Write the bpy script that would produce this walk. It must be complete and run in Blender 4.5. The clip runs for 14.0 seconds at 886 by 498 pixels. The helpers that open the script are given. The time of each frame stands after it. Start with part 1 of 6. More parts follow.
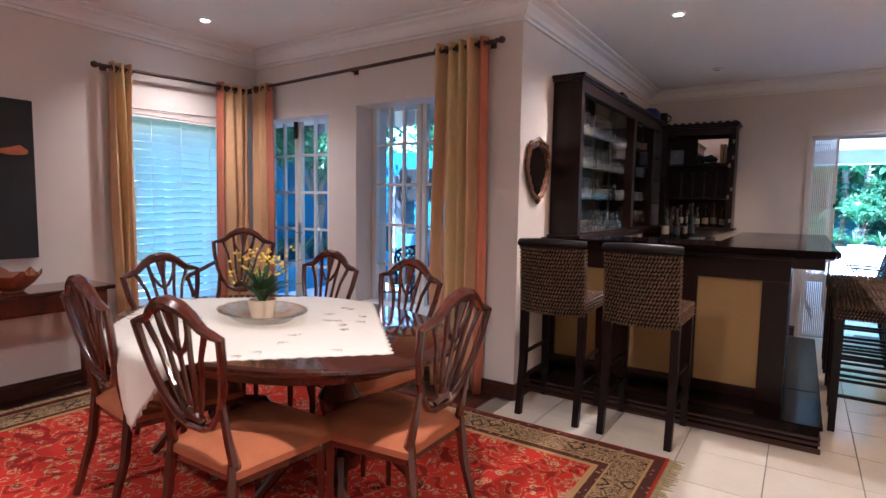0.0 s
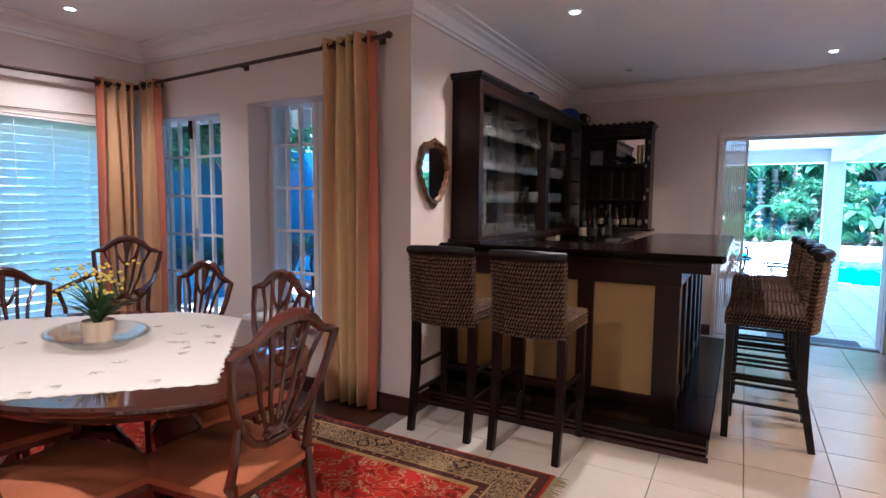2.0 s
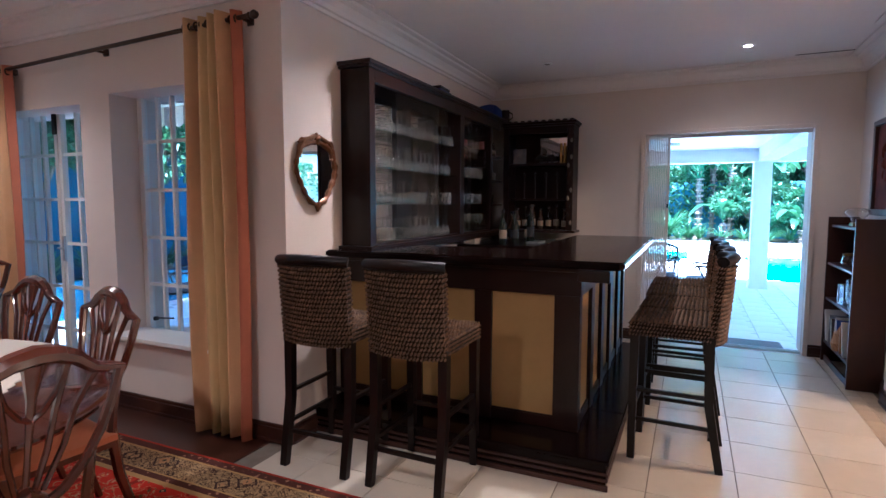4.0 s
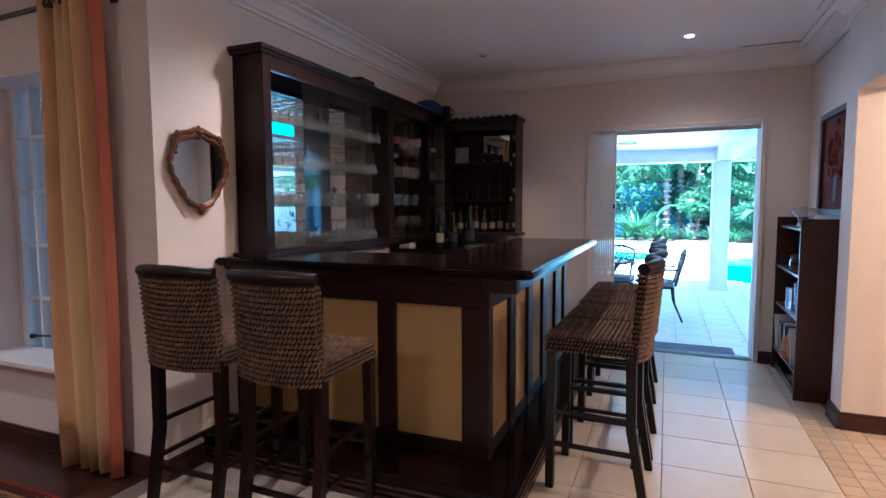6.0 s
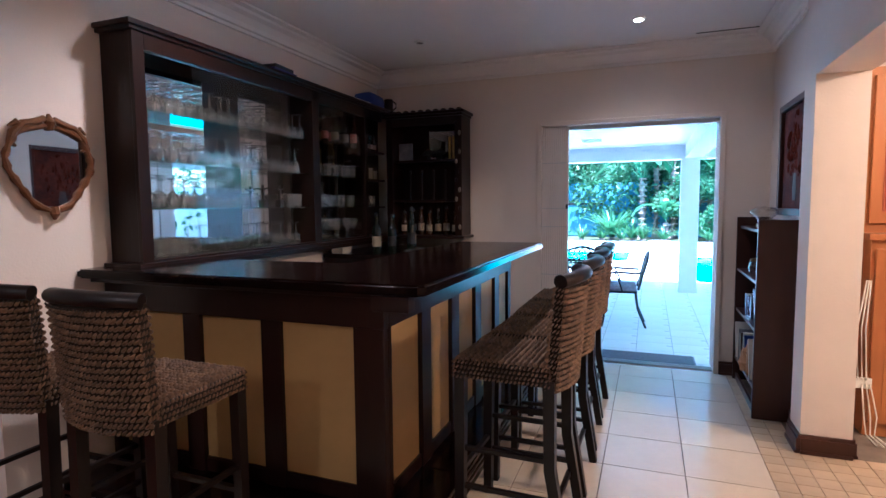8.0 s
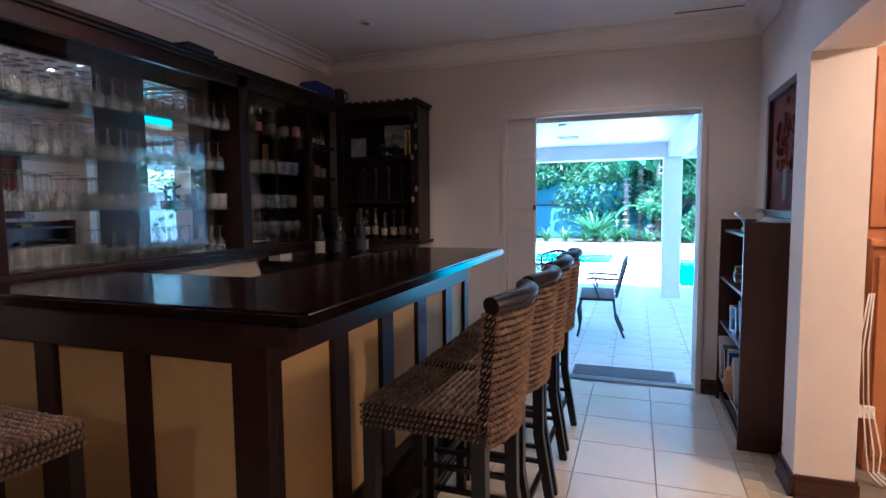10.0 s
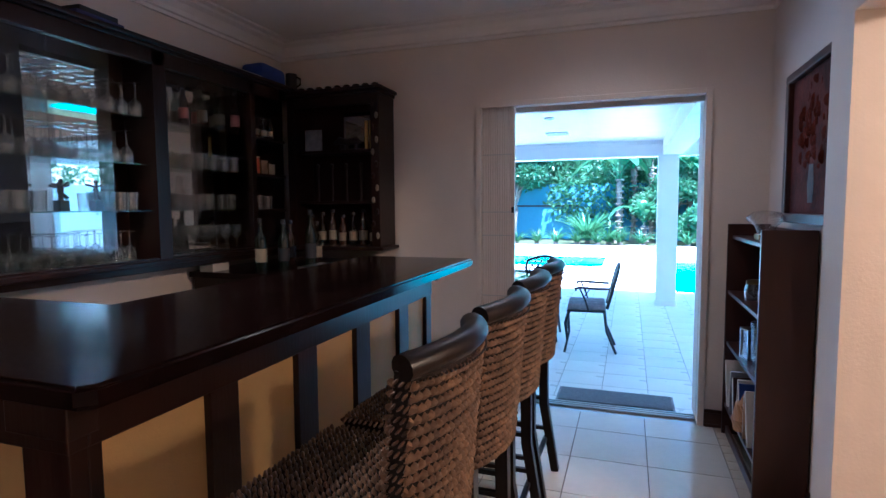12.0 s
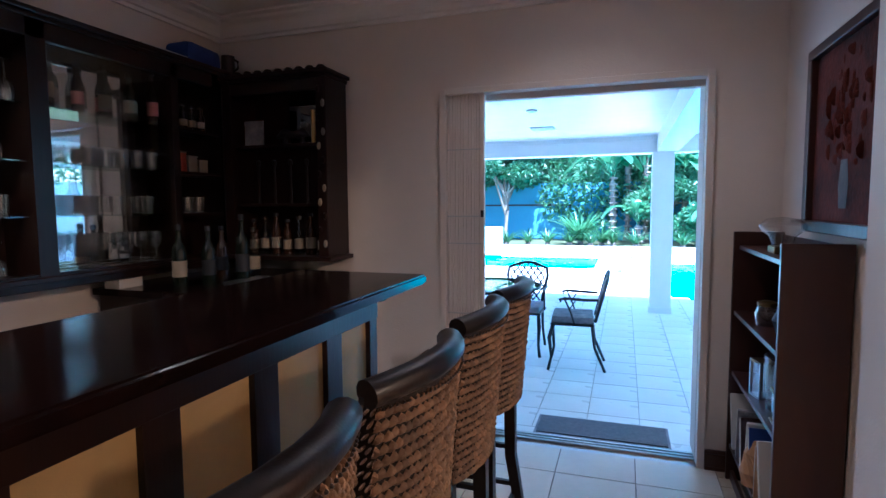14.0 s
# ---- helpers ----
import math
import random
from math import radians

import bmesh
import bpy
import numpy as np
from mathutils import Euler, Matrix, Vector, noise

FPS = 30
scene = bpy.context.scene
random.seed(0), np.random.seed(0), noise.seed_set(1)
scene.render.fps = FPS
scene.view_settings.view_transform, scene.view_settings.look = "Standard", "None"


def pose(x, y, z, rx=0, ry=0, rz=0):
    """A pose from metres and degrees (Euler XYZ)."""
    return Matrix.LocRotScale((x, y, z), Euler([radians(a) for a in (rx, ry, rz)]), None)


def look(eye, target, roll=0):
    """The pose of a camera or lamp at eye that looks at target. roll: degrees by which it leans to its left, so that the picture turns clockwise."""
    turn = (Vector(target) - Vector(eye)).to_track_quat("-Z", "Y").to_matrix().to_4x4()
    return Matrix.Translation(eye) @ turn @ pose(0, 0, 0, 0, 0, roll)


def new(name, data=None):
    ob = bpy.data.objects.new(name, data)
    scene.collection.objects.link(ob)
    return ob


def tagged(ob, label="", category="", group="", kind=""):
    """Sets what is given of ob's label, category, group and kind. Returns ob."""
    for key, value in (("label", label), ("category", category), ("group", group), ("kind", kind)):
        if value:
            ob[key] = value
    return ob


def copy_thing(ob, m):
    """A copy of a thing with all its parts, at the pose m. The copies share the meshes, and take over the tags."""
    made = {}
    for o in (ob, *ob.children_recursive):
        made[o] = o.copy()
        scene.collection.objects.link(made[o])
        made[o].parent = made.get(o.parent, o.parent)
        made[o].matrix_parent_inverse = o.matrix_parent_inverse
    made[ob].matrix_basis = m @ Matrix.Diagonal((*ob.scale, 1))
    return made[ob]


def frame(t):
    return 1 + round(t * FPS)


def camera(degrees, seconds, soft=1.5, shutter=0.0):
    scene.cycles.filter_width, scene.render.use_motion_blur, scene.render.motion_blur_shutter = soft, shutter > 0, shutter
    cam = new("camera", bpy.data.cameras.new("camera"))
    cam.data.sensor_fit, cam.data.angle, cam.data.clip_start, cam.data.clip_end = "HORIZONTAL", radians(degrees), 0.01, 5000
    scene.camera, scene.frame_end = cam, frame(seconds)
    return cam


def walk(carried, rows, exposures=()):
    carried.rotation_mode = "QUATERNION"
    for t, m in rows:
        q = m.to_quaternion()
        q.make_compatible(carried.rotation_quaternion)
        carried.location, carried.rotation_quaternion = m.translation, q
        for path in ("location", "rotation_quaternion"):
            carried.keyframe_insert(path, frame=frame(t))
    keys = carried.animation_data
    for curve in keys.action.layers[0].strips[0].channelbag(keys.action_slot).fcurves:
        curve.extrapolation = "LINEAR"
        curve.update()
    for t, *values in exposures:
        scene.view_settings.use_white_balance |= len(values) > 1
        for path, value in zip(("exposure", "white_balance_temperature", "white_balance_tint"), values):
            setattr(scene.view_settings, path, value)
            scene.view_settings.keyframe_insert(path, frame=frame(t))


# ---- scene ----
cam = camera(78.5, 14.0)
PATH = [
    (0, (0.078, -0.003, 1.32), (-1.019, 1.66, 1.15), 0.9),
    (0.5, (0.129, 0.08, 1.335), (-0.928, 1.769, 1.164), 0.8),
    (1, (0.212, 0.175, 1.344), (-0.818, 1.881, 1.174), 0.7),
    (1.5, (0.289, 0.274, 1.342), (-0.717, 1.994, 1.176), 0.5),
    (2, (0.34, 0.385, 1.361), (-0.626, 2.128, 1.189), 0.5),
    (2.5, (0.401, 0.544, 1.354), (-0.525, 2.309, 1.189), 0.4),
    (3, (0.43, 0.666, 1.366), (-0.454, 2.452, 1.196), 0.2),
    (3.5, (0.474, 0.786, 1.361), (-0.377, 2.588, 1.194), 0.2),
    (4, (0.55, 0.892, 1.371), (-0.278, 2.705, 1.203), 0.1),
    (6.5, (0.846, 1.491, 1.364), (0.1, 3.34, 1.204), -0.3),
    (7, (0.906, 1.62, 1.374), (0.174, 3.475, 1.212), -0.4),
    (7.5, (0.964, 1.735, 1.372), (0.244, 3.594, 1.21), -0.5),
    (8, (1.004, 1.866, 1.368), (0.295, 3.729, 1.208), -0.5),
    (10.5, (1.089, 2.541, 1.366), (0.425, 4.421, 1.211), -0.5),
    (11, (1.087, 2.697, 1.369), (0.426, 4.579, 1.218), -0.4),
    (11.5, (1.072, 2.86, 1.368), (0.421, 4.745, 1.219), -0.4),
    (12, (1.085, 2.991, 1.373), (0.437, 4.877, 1.218), -0.4),
    (12.5, (1.098, 3.138, 1.391), (0.461, 5.027, 1.232), -0.5),
    (13, (1.113, 3.278, 1.387), (0.483, 5.17, 1.23), -0.5),
    (13.5, (1.12, 3.421, 1.389), (0.491, 5.313, 1.233), -0.5),
    (14, (1.121, 3.563, 1.401), (0.489, 5.453, 1.24), -0.4),
]
walk(cam, [(t, look(eye, target, roll)) for t, eye, target, roll in PATH],
     exposures=[(0, 3.26, 4440, 9), (3, 2.98, 4400, 10), (7.5, 2.88, 4400, 11), (11, 2.68, 4370, 11), (14, 2.50, 4350, 11)])

# ---- world, sun, lamps ----
scene.view_settings.exposure = 2.25
scene.view_settings.use_white_balance = True
scene.view_settings.white_balance_temperature = 4250
scene.view_settings.white_balance_tint = 12
world = bpy.data.worlds.new("sky")
world.use_nodes = True
scene.world = world
_sky = world.node_tree.nodes.new("ShaderNodeTexSky")
_sky.sky_type, _sky.sun_disc = "NISHITA", False
_sky.sun_elevation, _sky.sun_rotation = radians(62), radians(160)
world.node_tree.links.new(_sky.outputs[0], world.node_tree.nodes["Background"].inputs[0])
world.node_tree.nodes["Background"].inputs[1].default_value = 0.15
sun = new("sun", bpy.data.lights.new("sun", "SUN"))
sun.data.energy, sun.data.angle, sun.data.color = 5.0, radians(0.6), (1, 0.95, 0.88)
sun.matrix_world = look((8, -22, 44), (0, 0, 0))
# The last four are unseen fill lamps, added to brighten the rooms.
DOWNLIGHTS_AND_FILLS = [(-3.62, 2.42, 13), (-0.70, 4.02, 20), (0.91, 5.88, 5), (-0.67, 5.80, 0), (-0.9, 0.9, 27), (0.9, 1.2, 4), (0.9, -1.2, 11), (-3.0, -0.8, 29)]
for lx, ly, on in DOWNLIGHTS_AND_FILLS:
    if on:
        lamp = new("downlight_or_fill_lamp", bpy.data.lights.new("downlight_or_fill_lamp", "SPOT"))
        lamp.data.energy, lamp.data.color = on, (1, 0.70, 0.46)
        lamp.data.spot_size, lamp.data.spot_blend, lamp.data.shadow_soft_size = radians(125 if lx < -3.5 else 144), 1.0, 0.045
        lamp.matrix_world = look((lx, ly, 2.585), (lx, ly, 0))
side_lamp = new("side_room_lamp", bpy.data.lights.new("side_room_lamp", "POINT"))
side_lamp.data.energy, side_lamp.data.color, side_lamp.data.shadow_soft_size = 25, (1, 0.58, 0.28), 0.08
side_lamp.location = (3.4, 4.2, 2.3)

# ---- materials ----
def material(name, color, rough=0.5, metal=0.0, vary=0.0, scale=8.0, bump=0.0, bump_scale=60.0, color2=None, spec=0.5, stretch=(1, 1, 1), coat=0.0, island=0.0, detail=4.0):
    m = bpy.data.materials.new(name)
    m.use_nodes = True
    n, l = m.node_tree.nodes, m.node_tree.links
    b = n["Principled BSDF"]
    b.inputs["Base Color"].default_value = (*color, 1)
    b.inputs["Roughness"].default_value, b.inputs["Metallic"].default_value = rough, metal
    b.inputs["Specular IOR Level"].default_value, b.inputs["Coat Weight"].default_value = spec, coat
    tc, mp = n.new("ShaderNodeTexCoord"), n.new("ShaderNodeMapping")
    mp.inputs["Scale"].default_value = stretch
    l.new(tc.outputs["Object"], mp.inputs["Vector"])
    if vary or color2:
        t1, t2 = n.new("ShaderNodeTexNoise"), n.new("ShaderNodeTexNoise")
        for t, s in ((t1, scale), (t2, scale * 7)):
            t.inputs["Scale"].default_value, t.inputs["Detail"].default_value = s, detail
            l.new(mp.outputs[0], t.inputs["Vector"])
        add = n.new("ShaderNodeMath")
        add.operation = "MULTIPLY_ADD"
        l.new(t2.outputs["Fac"], add.inputs[0])
        add.inputs[1].default_value = 0.4
        l.new(t1.outputs["Fac"], add.inputs[2])
        ramp = n.new("ShaderNodeMapRange")
        ramp.inputs["From Min"].default_value, ramp.inputs["From Max"].default_value = 0.45, 0.95
        l.new(add.outputs[0], ramp.inputs["Value"])
        mix = n.new("ShaderNodeMix")
        mix.data_type = "RGBA"
        c2 = color2 or tuple(min(1, c * (1 - vary)) for c in color)
        mix.inputs[6].default_value, mix.inputs[7].default_value = (*color, 1), (*c2, 1)
        l.new(ramp.outputs[0], mix.inputs[0])
        out = mix.outputs[2]
        if island:
            g, hsv, mr = n.new("ShaderNodeNewGeometry"), n.new("ShaderNodeHueSaturation"), n.new("ShaderNodeMapRange")
            mr.inputs["To Min"].default_value, mr.inputs["To Max"].default_value = 1 - island, 1 + island
            l.new(g.outputs["Random Per Island"], mr.inputs["Value"])
            l.new(mr.outputs[0], hsv.inputs["Value"])
            l.new(out, hsv.inputs["Color"])
            out = hsv.outputs[0]
        l.new(out, b.inputs["Base Color"])
        rr = n.new("ShaderNodeMapRange")
        rr.inputs["To Min"].default_value, rr.inputs["To Max"].default_value = max(0, rough - 0.06), min(1, rough + 0.08)
        l.new(t1.outputs["Fac"], rr.inputs["Value"])
        l.new(rr.outputs[0], b.inputs["Roughness"])
    if bump:
        t, bp = n.new("ShaderNodeTexNoise"), n.new("ShaderNodeBump")
        t.inputs["Scale"].default_value = bump_scale
        l.new(mp.outputs[0], t.inputs["Vector"])
        bp.inputs["Strength"].default_value, bp.inputs["Distance"].default_value = bump, 0.004
        l.new(t.outputs["Fac"], bp.inputs["Height"])
        l.new(bp.outputs[0], b.inputs["Normal"])
    return m


def glass(name, color=(1, 1, 1), rough=0.0, mirror=0.12, power=4.0):
    """Thin clear glass: mostly clear, with a Fresnel gloss."""
    m = bpy.data.materials.new(name)
    m.use_nodes = True
    n, l = m.node_tree.nodes, m.node_tree.links
    n.remove(n["Principled BSDF"])
    tr, gl, lw, mx = n.new("ShaderNodeBsdfTransparent"), n.new("ShaderNodeBsdfGlossy"), n.new("ShaderNodeLayerWeight"), n.new("ShaderNodeMixShader")
    tr.inputs[0].default_value = (*color, 1)
    gl.inputs["Roughness"].default_value = rough
    pw, ad = n.new("ShaderNodeMath"), n.new("ShaderNodeMath")
    pw.operation, pw.inputs[1].default_value = "POWER", power
    ad.operation, ad.inputs[1].default_value, ad.inputs[2].default_value = "MULTIPLY_ADD", 0.7, mirror + 0.02
    l.new(lw.outputs["Facing"], pw.inputs[0])
    l.new(pw.outputs[0], ad.inputs[0])
    l.new(ad.outputs[0], mx.inputs[0])
    l.new(tr.outputs[0], mx.inputs[1])
    l.new(gl.outputs[0], mx.inputs[2])
    l.new(mx.outputs[0], n["Material Output"].inputs[0])
    return m


def glassware(name):
    """Thin blown glass with shiny edges; a pale diffuse share stands in for caught light."""
    m = glass(name, (0.97, 0.98, 0.98), 0.03, 0.08, 2.0)
    n, l = m.node_tree.nodes, m.node_tree.links
    clear, pale_sheen, mx = n["Mix Shader"], n.new("ShaderNodeBsdfDiffuse"), n.new("ShaderNodeMixShader")
    pale_sheen.inputs[0].default_value, mx.inputs[0].default_value = (0.75, 0.74, 0.68, 1), 0.03
    l.new(clear.outputs[0], mx.inputs[1])
    l.new(pale_sheen.outputs[0], mx.inputs[2])
    l.new(mx.outputs[0], n["Material Output"].inputs[0])
    return m


def emitter(name, color, strength):
    m = bpy.data.materials.new(name)
    m.use_nodes = True
    b = m.node_tree.nodes["Principled BSDF"]
    b.inputs["Emission Color"].default_value = (*color, 1)
    b.inputs["Emission Strength"].default_value = strength
    return m


M_WALL = material("wall_paint", (0.74, 0.66, 0.60), 0.75, vary=0.06, scale=1.5, bump=0.25, bump_scale=90)
M_CEIL = material("ceiling_paint", (0.84, 0.81, 0.80), 0.8, vary=0.04, scale=1.2, bump=0.15, bump_scale=70)
M_WHITE = material("white_gloss_paint", (0.8, 0.8, 0.77), 0.35, vary=0.05, scale=6)
M_DARKWOOD = material("espresso_stained_wood", (0.010, 0.0042, 0.0032), 0.32, color2=(0.020, 0.0070, 0.0045), scale=3, stretch=(1, 1, 0.15), bump=0.15, bump_scale=80, coat=0.0, spec=0.28)
M_DARKTOP = material("polished_espresso_top", (0.0045, 0.0023, 0.0021), 0.12, color2=(0.008, 0.0034, 0.003), scale=2, stretch=(3, 0.3, 1), coat=0.0, bump=0.05, spec=0.09)
M_SKIRT = material("mahogany_skirting", (0.030, 0.010, 0.007), 0.3, color2=(0.055, 0.02, 0.012), scale=4, bump=0.1)
M_MAHOG = material("polished_mahogany", (0.085, 0.020, 0.009), 0.22, color2=(0.045, 0.011, 0.006), scale=5, stretch=(1, 1, 0.25), coat=0.5, bump=0.05)
M_TABLETOP = material("mahogany_tabletop", (0.060, 0.016, 0.008), 0.12, color2=(0.035, 0.010, 0.006), scale=3, stretch=(0.3, 3, 1), coat=0.6)
M_CASE = material("bookcase_wood", (0.050, 0.014, 0.009), 0.35, color2=(0.030, 0.009, 0.006), scale=4, stretch=(1, 1, 0.2), bump=0.1)
M_PANEL = material("ochre_panel_board", (0.38, 0.235, 0.075), 0.6, vary=0.12, scale=5, bump=0.2, bump_scale=200)
M_WEAVE = material("woven_seagrass", (0.19, 0.108, 0.050), 0.5, color2=(0.085, 0.045, 0.021), scale=12, bump=0.5, bump_scale=300, island=0.30)
M_LEATHER = material("black_leather_rail", (0.007, 0.0045, 0.0045), 0.36, vary=0.3, scale=20, bump=0.10, bump_scale=180, spec=0.32)
M_STOOLWOOD = material("black_brown_stool_wood", (0.008, 0.0045, 0.004), 0.38, vary=0.3, scale=6, spec=0.3)
M_SEAT = material("russet_seat_fabric", (0.40, 0.125, 0.040), 0.85, vary=0.2, scale=9, bump=0.3, bump_scale=400)
M_BRASSROD = material("dark_bronze_rod", (0.06, 0.035, 0.025), 0.4, metal=0.6)
M_GOLDFRAME = material("antique_gilt_frame", (0.20, 0.085, 0.03), 0.4, metal=0.5, vary=0.5, scale=30, bump=0.4, bump_scale=120)
M_MIRROR = material("mirror_silver", (0.85, 0.86, 0.86), 0.02, metal=1.0)
M_GLASS = glass("clear_glass")
M_SLIDE = glass("cabinet_glass", (0.93, 0.94, 0.94), 0.0, 0.035, 6.0)
M_PANE = glass("window_glass", (0.97, 0.99, 1.0), 0.0, 0.0)
M_GLASSWARE = glassware("glassware")
M_SHELFGLASS = glass("green_edge_glass", (0.75, 0.88, 0.84), 0.0, 0.08)
M_TILE = material("cream_floor_tile", (0.68, 0.62, 0.52), 0.17, vary=0.10, scale=3, bump=0.04, bump_scale=30)
M_SMALLTILE = material("small_beige_tile", (0.50, 0.40, 0.27), 0.3, vary=0.14, scale=6)
M_GROUT = material("grout", (0.20, 0.17, 0.14), 0.9, vary=0.2, scale=20)
M_PATIOTILE = material("patio_tile", (0.78, 0.77, 0.75), 0.28, vary=0.08, scale=3)
M_PAVING = material("pool_paving", (0.80, 0.79, 0.77), 0.7, vary=0.12, scale=2, bump=0.2)
M_CLOTH = material("cream_tablecloth", (0.74, 0.69, 0.60), 0.85, vary=0.05, scale=20, bump=0.35, bump_scale=350)
M_EMB = material("brown_embroidery", (0.30, 0.22, 0.16), 0.9)
M_FRINGE = material("rug_fringe", (0.55, 0.45, 0.22), 0.9, vary=0.3, scale=40)
M_IRON = material("black_wrought_iron", (0.02, 0.025, 0.03), 0.45, metal=0.4)
M_CUSHION = material("grey_patterned_cushion", (0.35, 0.34, 0.36), 0.9, color2=(0.14, 0.15, 0.19), scale=14)
M_POT = material("cream_ceramic_pot", (0.62, 0.50, 0.36), 0.4)
M_SILVER = glass("cut_glass_dish", (0.93, 0.92, 0.89), 0.12, 0.16, 2.5)
M_LEAF = material("green_leaf", (0.055, 0.12, 0.025), 0.5, color2=(0.03, 0.075, 0.02), scale=20, island=0.3)
M_YELLOW = material("yellow_flower", (0.75, 0.55, 0.06), 0.7)
M_GARDEN = material("garden_foliage", (0.05, 0.135, 0.075), 0.32, color2=(0.10, 0.21, 0.11), scale=1.5, island=0.5)
M_PALE_LEAF = material("banana_leaf", (0.11, 0.25, 0.13), 0.28, color2=(0.06, 0.16, 0.08), scale=2, island=0.4)
M_BARK = material("pale_bark", (0.28, 0.24, 0.19), 0.9, vary=0.5, scale=6, bump=0.6, bump_scale=30, stretch=(1, 1, 0.3))
# The blue cast of the shaded garden wall is put into this base colour.
M_GWALL = material("garden_wall_render", (0.09, 0.24, 0.34), 0.85, vary=0.15, scale=1.5, bump=0.3)
M_GRASS = material("lawn_soil", (0.10, 0.12, 0.05), 0.95, vary=0.4, scale=3, bump=0.5)
M_TERRACEGROUT = material("pale_terrace_grout", (0.42, 0.41, 0.39), 0.9, vary=0.2, scale=20)
M_POOL = material("pool_water", (0.05, 0.62, 0.66), 0.25, vary=0.1, scale=1.5, bump=0.3, bump_scale=4, spec=0.12)
M_BLIND = material("white_blind_slat", (0.80, 0.80, 0.80), 0.5)
M_BLINDTR = M_BLIND.copy()
M_BLINDTR.name = "translucent_blind_slat"
_n, _l = M_BLINDTR.node_tree.nodes, M_BLINDTR.node_tree.links
_t, _m = _n.new("ShaderNodeBsdfTranslucent"), _n.new("ShaderNodeMixShader")
_t.inputs[0].default_value, _m.inputs[0].default_value = (0.80, 0.95, 0.92, 1), 0.6
_l.new(_n["Principled BSDF"].outputs[0], _m.inputs[1])
_l.new(_t.outputs[0], _m.inputs[2])
_l.new(_m.outputs[0], _n["Material Output"].inputs[0])
def let_light_through(m, color, share):
    """Mixes a translucent share into a leaf material."""
    n, l = m.node_tree.nodes, m.node_tree.links
    t, x = n.new("ShaderNodeBsdfTranslucent"), n.new("ShaderNodeMixShader")
    t.inputs[0].default_value, x.inputs[0].default_value = (*color, 1), share
    l.new(n["Principled BSDF"].outputs[0], x.inputs[1])
    l.new(t.outputs[0], x.inputs[2])
    l.new(x.outputs[0], n["Material Output"].inputs[0])


let_light_through(M_GARDEN, (0.10, 0.24, 0.09), 0.35)
let_light_through(M_PALE_LEAF, (0.14, 0.32, 0.14), 0.35)
M_BLACK = material("matt_black", (0.012, 0.012, 0.014), 0.6)
M_STEEL = material("brushed_steel", (0.5, 0.5, 0.5), 0.3, metal=1.0)
M_LIT = emitter("lamp_lens", (1, 0.86, 0.72), 14)
M_UNLIT = material("lamp_glass_off", (0.35, 0.33, 0.32), 0.2)
M_ORANGEWOOD = material("honey_pine", (0.42, 0.17, 0.04), 0.35, color2=(0.30, 0.11, 0.03), scale=4, stretch=(1, 1, 0.2))
M_CHERRY = material("reddish_door_panel", (0.30, 0.075, 0.025), 0.35, color2=(0.20, 0.05, 0.02), scale=4, stretch=(1, 1, 0.2))
M_BLUEBAG = material("blue_cloth_bag", (0.02, 0.06, 0.30), 0.6, vary=0.3, scale=12)
M_PAPER = material("paper_white", (0.6, 0.58, 0.55), 0.8)
M_BOOKTAN = material("tan_box", (0.42, 0.22, 0.10), 0.7)
M_LABEL = material("pale_label", (0.26, 0.21, 0.15), 0.7)
M_AMBER = material("amber_bottle", (0.035, 0.013, 0.006), 0.1, coat=0.3)
M_GREENB = material("dark_green_bottle", (0.006, 0.009, 0.006), 0.22, spec=0.3)
M_GREYMAT = material("grey_doormat", (0.15, 0.16, 0.18), 0.95, vary=0.3, scale=40, bump=0.6, bump_scale=300)
M_TARNISH = material("tarnished_brass", (0.30, 0.20, 0.08), 0.35, metal=0.9, vary=0.3, scale=40)
M_BRONZE = material("dark_bronze", (0.03, 0.022, 0.018), 0.4, metal=0.5)

# ---- mesh helpers ----
def box(bm, x0, x1, y0, y1, z0, z1, bevel=0.0):
    v = [bm.verts.new((x, y, z)) for z in (z0, z1) for x, y in ((x0, y0), (x1, y0), (x1, y1), (x0, y1))]
    f = [bm.faces.new([v[i] for i in q]) for q in ((3, 2, 1, 0), (4, 5, 6, 7), (0, 1, 5, 4), (1, 2, 6, 5), (2, 3, 7, 6), (3, 0, 4, 7))]
    if bevel:
        bmesh.ops.bevel(bm, geom=list({e for q in f for e in q.edges}), offset=bevel, segments=2, affect="EDGES", profile=0.6)


def boxm(x0, x1, y0, y1, z0, z1, bevel=0.0):
    bm = bmesh.new()
    box(bm, x0, x1, y0, y1, z0, z1, bevel)
    return bm


def lathe(profile, n=20, bm=None, at=(0, 0, 0)):
    bm = bm or bmesh.new()
    rings = []
    for r, z in profile:
        if r < 1e-5:
            rings.append([bm.verts.new((at[0], at[1], at[2] + z))])
        else:
            rings.append([bm.verts.new((at[0] + r * math.cos(2 * math.pi * k / n), at[1] + r * math.sin(2 * math.pi * k / n), at[2] + z)) for k in range(n)])
    for a, b in zip(rings, rings[1:]):
        for k in range(n):
            q = [a[k % len(a)], a[(k + 1) % len(a)], b[(k + 1) % len(b)], b[k % len(b)]]
            q = list(dict.fromkeys(q))
            if len(q) > 2:
                bm.faces.new(q)
    return bm


